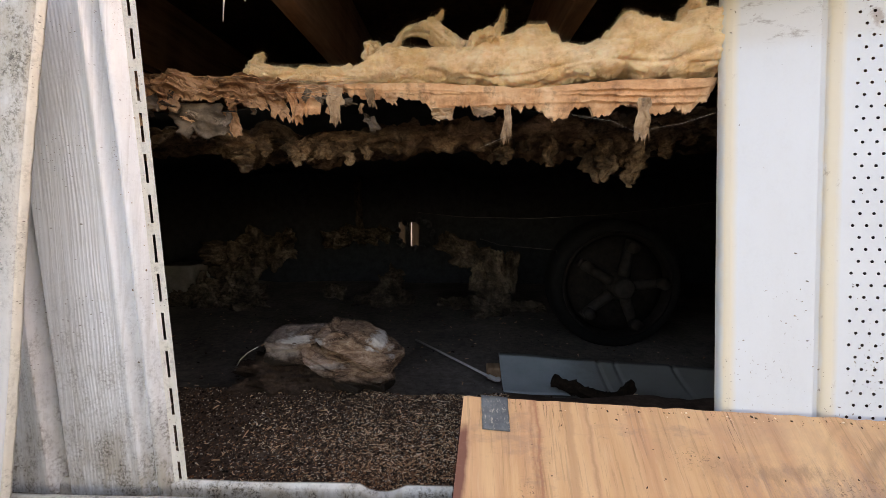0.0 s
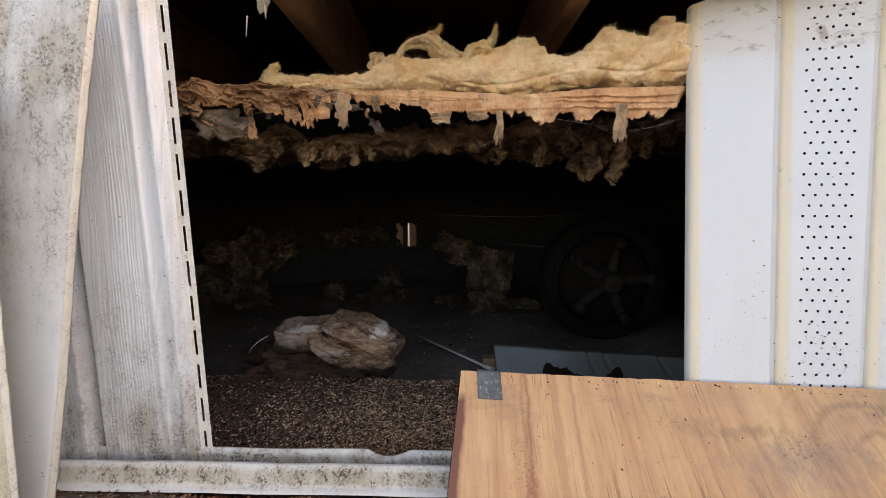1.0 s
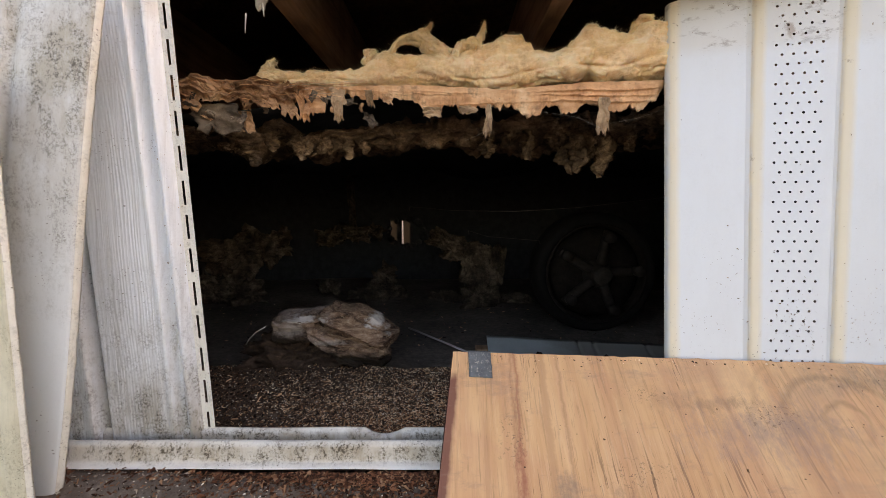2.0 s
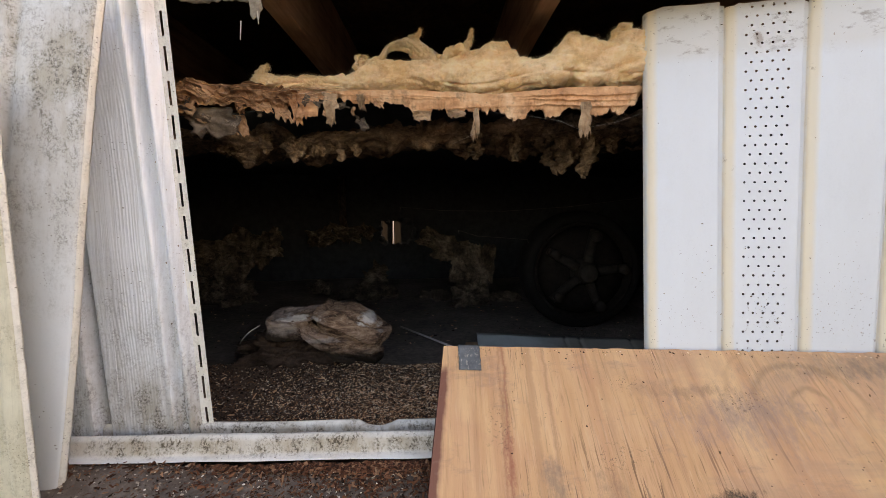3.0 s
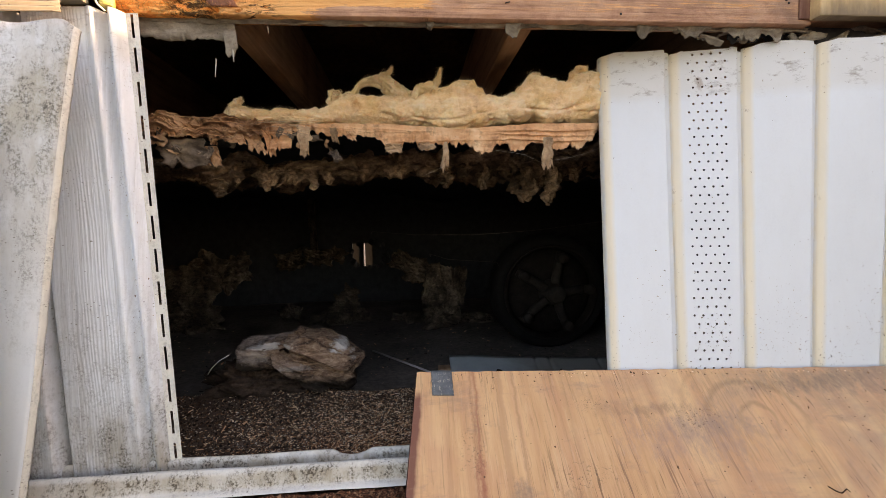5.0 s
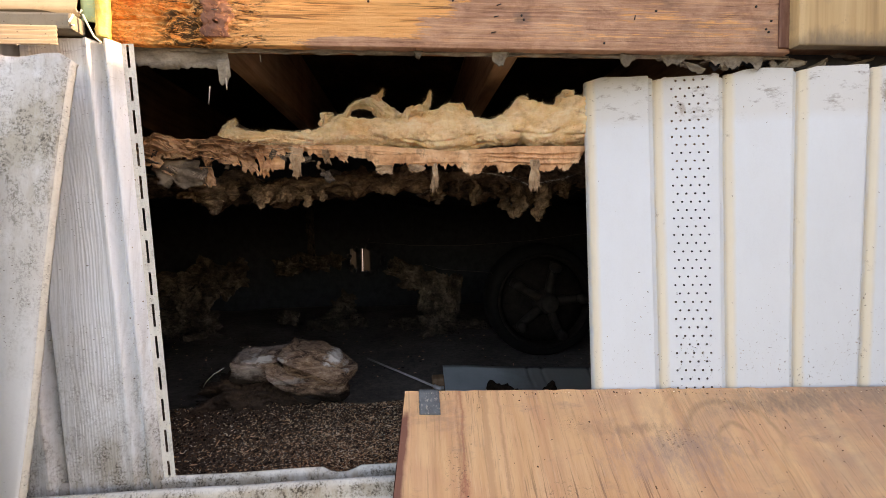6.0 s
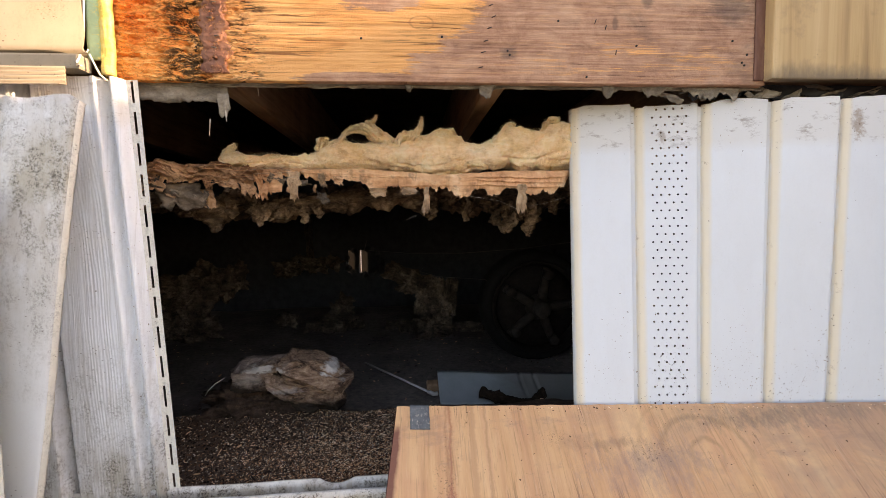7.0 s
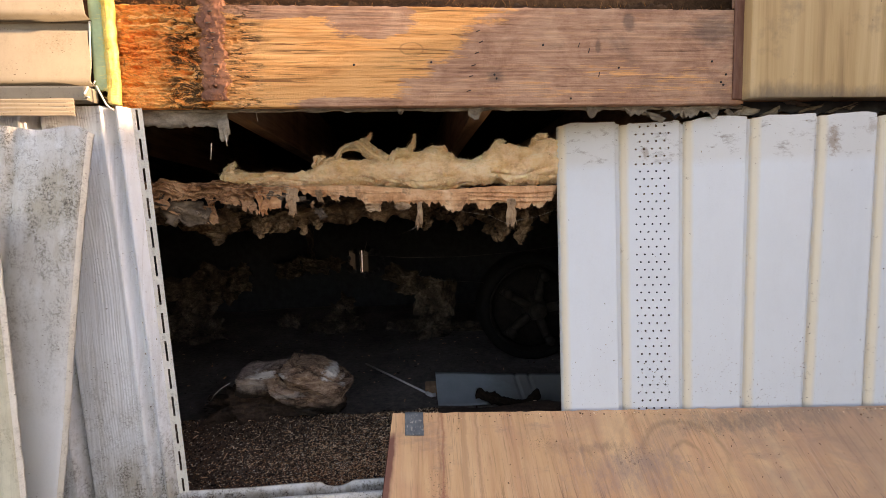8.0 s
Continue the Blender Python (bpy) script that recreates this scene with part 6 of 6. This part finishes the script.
def fallen_sheet(u, v):
    x = 0.132 + 0.85 * u
    y = 1.175 + 0.17 * v - 0.075 * u - 0.02 * u * v
    z = -0.082 + 0.055 * v ** 1.6 * (1 - 0.35 * u) + 0.004 * noise.noise(Vector((x * 7, v * 2, 0)))
    for g in (0.36, 0.42, 0.62):
        z -= 0.006 * math.exp(-((u - g) / 0.006) ** 2)
    return (x, y, z)


sheet = thing("fallen_skirting_sheet", (0.55, 1.2, -0.08), "blue-grey vinyl sheet lying on the soil, back edge curled up", "vinyl sheet")
part("sheet", grid(fallen_sheet, 160, 12, (0, 0, -0.003)), SHEET, sheet)
part("spill_block", box(bmesh.new(), 0.09, 0.135, 1.28, 1.33, -0.10, -0.055, 0.006), FRAME_WOOD, sheet)

bm = bmesh.new()
tube(bm, [(0.275, 1.175, -0.045), (0.30, 1.15, -0.048), (0.34, 1.125, -0.058), (0.39, 1.105, -0.062), (0.43, 1.10, -0.060), (0.46, 1.115, -0.045), (0.475, 1.125, -0.035)], 0.017, 12, 0.9)
bmesh.ops.subdivide_edges(bm, edges=bm.edges, cuts=3, use_grid_fill=True)
for v in bm.verts:
    v.co += Vector((0.8, 1, 1)) * (0.009 * fbm(v.co * 40, 3, 0.5) + 0.0025 * fbm(v.co * 160, 3))
tagged(part("bark_piece", bm, BARK), "dark rotten bark piece lying on the vinyl sheet", "bark")

# old axle wheel
HUB = Vector((0.604, 1.555, 0.151))
wheel = thing("trailer_wheel", (HUB.x, HUB.y, -0.10), "rusty brown trailer wheel with a five-spoke hub", "wheel")


def lathe(profile, seg=48):
    bm = bmesh.new()
    rings = [[bm.verts.new(HUB + Vector((r * math.cos(a), d, r * math.sin(a)))) for a in (2 * math.pi * k / seg for k in range(seg))] for r, d in profile]
    for p, q in zip(rings, rings[1:]):
        for k in range(seg):
            bm.faces.new((p[k], p[(k + 1) % seg], q[(k + 1) % seg], q[k]))
    bmesh.ops.recalc_face_normals(bm, faces=bm.faces)
    return bm


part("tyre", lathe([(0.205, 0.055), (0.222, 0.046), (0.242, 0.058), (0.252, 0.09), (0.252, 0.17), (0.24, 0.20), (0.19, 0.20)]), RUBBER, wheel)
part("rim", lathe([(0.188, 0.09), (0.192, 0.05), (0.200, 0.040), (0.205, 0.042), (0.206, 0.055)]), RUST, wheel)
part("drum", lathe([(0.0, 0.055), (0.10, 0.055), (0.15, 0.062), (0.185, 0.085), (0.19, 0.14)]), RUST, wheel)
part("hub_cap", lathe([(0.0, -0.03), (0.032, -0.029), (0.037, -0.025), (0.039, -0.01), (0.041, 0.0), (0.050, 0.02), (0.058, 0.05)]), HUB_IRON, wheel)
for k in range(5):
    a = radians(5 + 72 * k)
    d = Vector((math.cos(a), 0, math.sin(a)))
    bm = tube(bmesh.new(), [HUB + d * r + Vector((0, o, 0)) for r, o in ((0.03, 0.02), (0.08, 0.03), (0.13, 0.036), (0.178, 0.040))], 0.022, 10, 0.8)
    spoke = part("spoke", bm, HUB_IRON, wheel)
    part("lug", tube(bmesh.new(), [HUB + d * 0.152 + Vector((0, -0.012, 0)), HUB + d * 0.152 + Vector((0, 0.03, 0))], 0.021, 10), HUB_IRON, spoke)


def torn_piece(at, size, turn, seed, thick=0.02, fold=0.35):
    """A torn piece of batt: a thick sheet, bent and creased, with a ragged outline."""
    m = pose(*at, *turn)

    def fn(u, v):
        a, b = 2 * u - 1, 2 * v - 1
        edge = 1 + 0.35 * fbm((a * 1.6 + seed, b * 1.6, 1), 4, 0.6)
        bend = fold * (0.8 * noise.noise(Vector((a * 1.1 + seed, b * 1.1, 3))) + 0.5 * abs(noise.noise(Vector((a * 2.6 + seed, b * 2.2, 7)))) + 0.18 * fbm((a * 5 + seed, b * 5, 2), 4, 0.6))
        return m @ Vector((a * size[0] * edge, b * size[1] * edge, bend * (size[0] + size[1])))
    return grid(fn, 34, 34, m.to_3x3() @ Vector((0, 0, thick)))


def pile(name, label, category, mat, pieces, at):
    ob = thing(name, at, label, category)
    for n, (c, size, turn) in enumerate(pieces):
        part("torn_piece", torn_piece(c, size, turn, at[0] * 9 + n * 3.7), mat, ob)
    return ob


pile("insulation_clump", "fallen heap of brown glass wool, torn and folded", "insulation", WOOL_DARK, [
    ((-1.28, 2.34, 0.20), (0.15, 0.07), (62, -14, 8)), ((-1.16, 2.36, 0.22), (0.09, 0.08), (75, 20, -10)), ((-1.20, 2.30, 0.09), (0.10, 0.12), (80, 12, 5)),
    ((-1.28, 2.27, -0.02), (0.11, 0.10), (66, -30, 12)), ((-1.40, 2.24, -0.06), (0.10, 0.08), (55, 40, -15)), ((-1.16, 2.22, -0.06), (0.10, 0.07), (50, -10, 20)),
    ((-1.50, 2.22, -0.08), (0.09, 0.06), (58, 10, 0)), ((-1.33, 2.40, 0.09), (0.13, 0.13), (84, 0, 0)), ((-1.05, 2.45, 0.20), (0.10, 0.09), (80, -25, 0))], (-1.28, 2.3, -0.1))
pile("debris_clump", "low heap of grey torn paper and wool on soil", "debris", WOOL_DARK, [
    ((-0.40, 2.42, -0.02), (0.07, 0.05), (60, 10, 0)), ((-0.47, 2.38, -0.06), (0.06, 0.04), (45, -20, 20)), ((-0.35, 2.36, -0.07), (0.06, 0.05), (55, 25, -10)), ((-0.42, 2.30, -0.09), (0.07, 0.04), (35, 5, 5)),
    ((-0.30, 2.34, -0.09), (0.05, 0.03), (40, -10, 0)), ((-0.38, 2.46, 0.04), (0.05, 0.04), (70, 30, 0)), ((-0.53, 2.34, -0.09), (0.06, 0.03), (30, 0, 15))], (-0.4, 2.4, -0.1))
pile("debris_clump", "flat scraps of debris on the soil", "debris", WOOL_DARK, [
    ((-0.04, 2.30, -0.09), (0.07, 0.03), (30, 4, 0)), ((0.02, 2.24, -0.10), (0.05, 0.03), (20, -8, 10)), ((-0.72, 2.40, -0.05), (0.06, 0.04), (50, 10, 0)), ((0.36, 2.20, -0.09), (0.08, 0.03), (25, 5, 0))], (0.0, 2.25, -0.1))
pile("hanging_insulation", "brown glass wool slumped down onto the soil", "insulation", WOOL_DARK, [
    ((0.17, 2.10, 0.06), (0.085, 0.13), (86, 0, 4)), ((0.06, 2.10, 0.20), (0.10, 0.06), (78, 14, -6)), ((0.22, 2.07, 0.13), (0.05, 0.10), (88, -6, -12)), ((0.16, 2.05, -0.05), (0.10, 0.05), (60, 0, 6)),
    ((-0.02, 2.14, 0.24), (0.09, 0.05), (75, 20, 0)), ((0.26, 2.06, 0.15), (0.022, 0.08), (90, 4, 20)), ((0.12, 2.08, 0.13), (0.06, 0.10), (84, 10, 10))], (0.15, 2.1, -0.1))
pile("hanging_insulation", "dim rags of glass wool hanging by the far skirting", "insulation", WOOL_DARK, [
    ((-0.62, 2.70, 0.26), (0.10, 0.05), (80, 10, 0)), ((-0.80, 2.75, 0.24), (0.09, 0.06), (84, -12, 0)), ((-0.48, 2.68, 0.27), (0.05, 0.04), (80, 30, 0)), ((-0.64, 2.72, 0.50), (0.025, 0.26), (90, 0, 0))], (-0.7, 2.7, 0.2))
tagged(part("concrete_block", box(bmesh.new(), -1.66, -1.47, 2.24, 2.42, -0.12, 0.125, 0.012), plain("pale_block", (0.26, 0.24, 0.215), 0.35, 0.9, scale=14, bump=0.6), smooth=False), "pale concrete pier block on the soil", "block")

for pts in ([(-0.29, 3.01, 0.406), (-0.145, 1.5, 0.428), (0.02, 1.5, 0.412), (0.255, 1.5, 0.407), (0.5, 1.5, 0.420), (0.752, 1.5, 0.447), (1.3, 1.5, 0.52), (3.12, 1.5, 0.70)], [(0.107, 2.08, 0.285), (0.077, 1.5, 0.335), (0.15, 1.5, 0.312), (0.347, 1.5, 0.295), (0.47, 2.0, 0.20), (0.56, 2.3, -0.09)]):
    tagged(part("wire", tube(bmesh.new(), pts, 0.0008, 6), WIRE), "thin pale wire strung under the floor", "wire")

# daylight beyond the far skirting: a few fence boards
fence = thing("far_fence", (-0.3, 3.6, -0.1), "pale wooden fence boards beyond the far skirting", "fence")
for i in range(9):
    x = -1.0 + 0.15 * i
    part("board", box(bmesh.new(), x, x + 0.14, 3.60, 3.62, -0.1, 1.4, 0.003), FENCE, fence, smooth=False)

tagged(part("root", tube(bmesh.new(), [(-0.532, 0.960, 0.068), (-0.520, 0.955, 0.085), (-0.500, 0.952, 0.104), (-0.475, 0.955, 0.118)], 0.0011, 6), ROD), "thin pale root bent beside the rock", "root")


def ply_debris(count, seed, edge=False):
    r = random.Random(seed)
    verts, faces = [], []
    for _ in range(count):
        u, v = r.random() ** 0.8, r.random()
        x, y = 0.05 + 1.2 * u, 0.40 + 0.165 * v - 0.09 * u
        if edge:
            y = 0.5765 - 0.0765 * x - 0.006 * r.random() ** 2
        l = 0.0004 + (0.0014 if edge else 0.0017) * r.random() ** 3
        m = Matrix.Translation(ply_point(x, y, 0.0008)) @ PLY_N.to_track_quat("Z", "Y").to_matrix().to_4x4() @ pose(0, 0, 0, 0, 0, r.uniform(0, 360))
        b = len(verts)
        w, h = l * r.uniform(0.25, 0.8), l * 0.3
        for sx, sy, sz in ((-1, -1, -1), (1, -1, -1), (1, 1, -1), (-1, 1, -1), (-1, -1, 1), (1, -1, 1), (1, 1, 1), (-1, 1, 1)):
            verts.append(m @ Vector((sx * l * (0.7 if sz > 0 else 1), sy * w * (0.6 if sz > 0 else 1), sz * h)))
        faces += [tuple(b + i for i in f) for f in ((3, 2, 1, 0), (4, 5, 6, 7), (0, 1, 5, 4), (1, 2, 6, 5), (2, 3, 7, 6), (3, 0, 4, 7))]
    return raw("dirt_crumbs", verts, faces, CHIP if edge else CHIP_DARK)


tagged(ply_debris(150, 8), "dark dirt crumbs lying on the plywood", "dirt", kind="stuff")
tagged(ply_debris(320, 12, True), "brown dirt crumbs along the plywood edge", "dirt", kind="stuff")

tagged(part("twig", tube(bmesh.new(), [ply_point(0.600, 0.388, 0.002), ply_point(0.606, 0.382, 0.004), ply_point(0.614, 0.380, 0.002), ply_point(0.622, 0.383, 0.005), ply_point(0.627, 0.380, 0.002)], 0.0011, 6, 0.5), BARK), "short dark twig lying on the plywood", "twig")
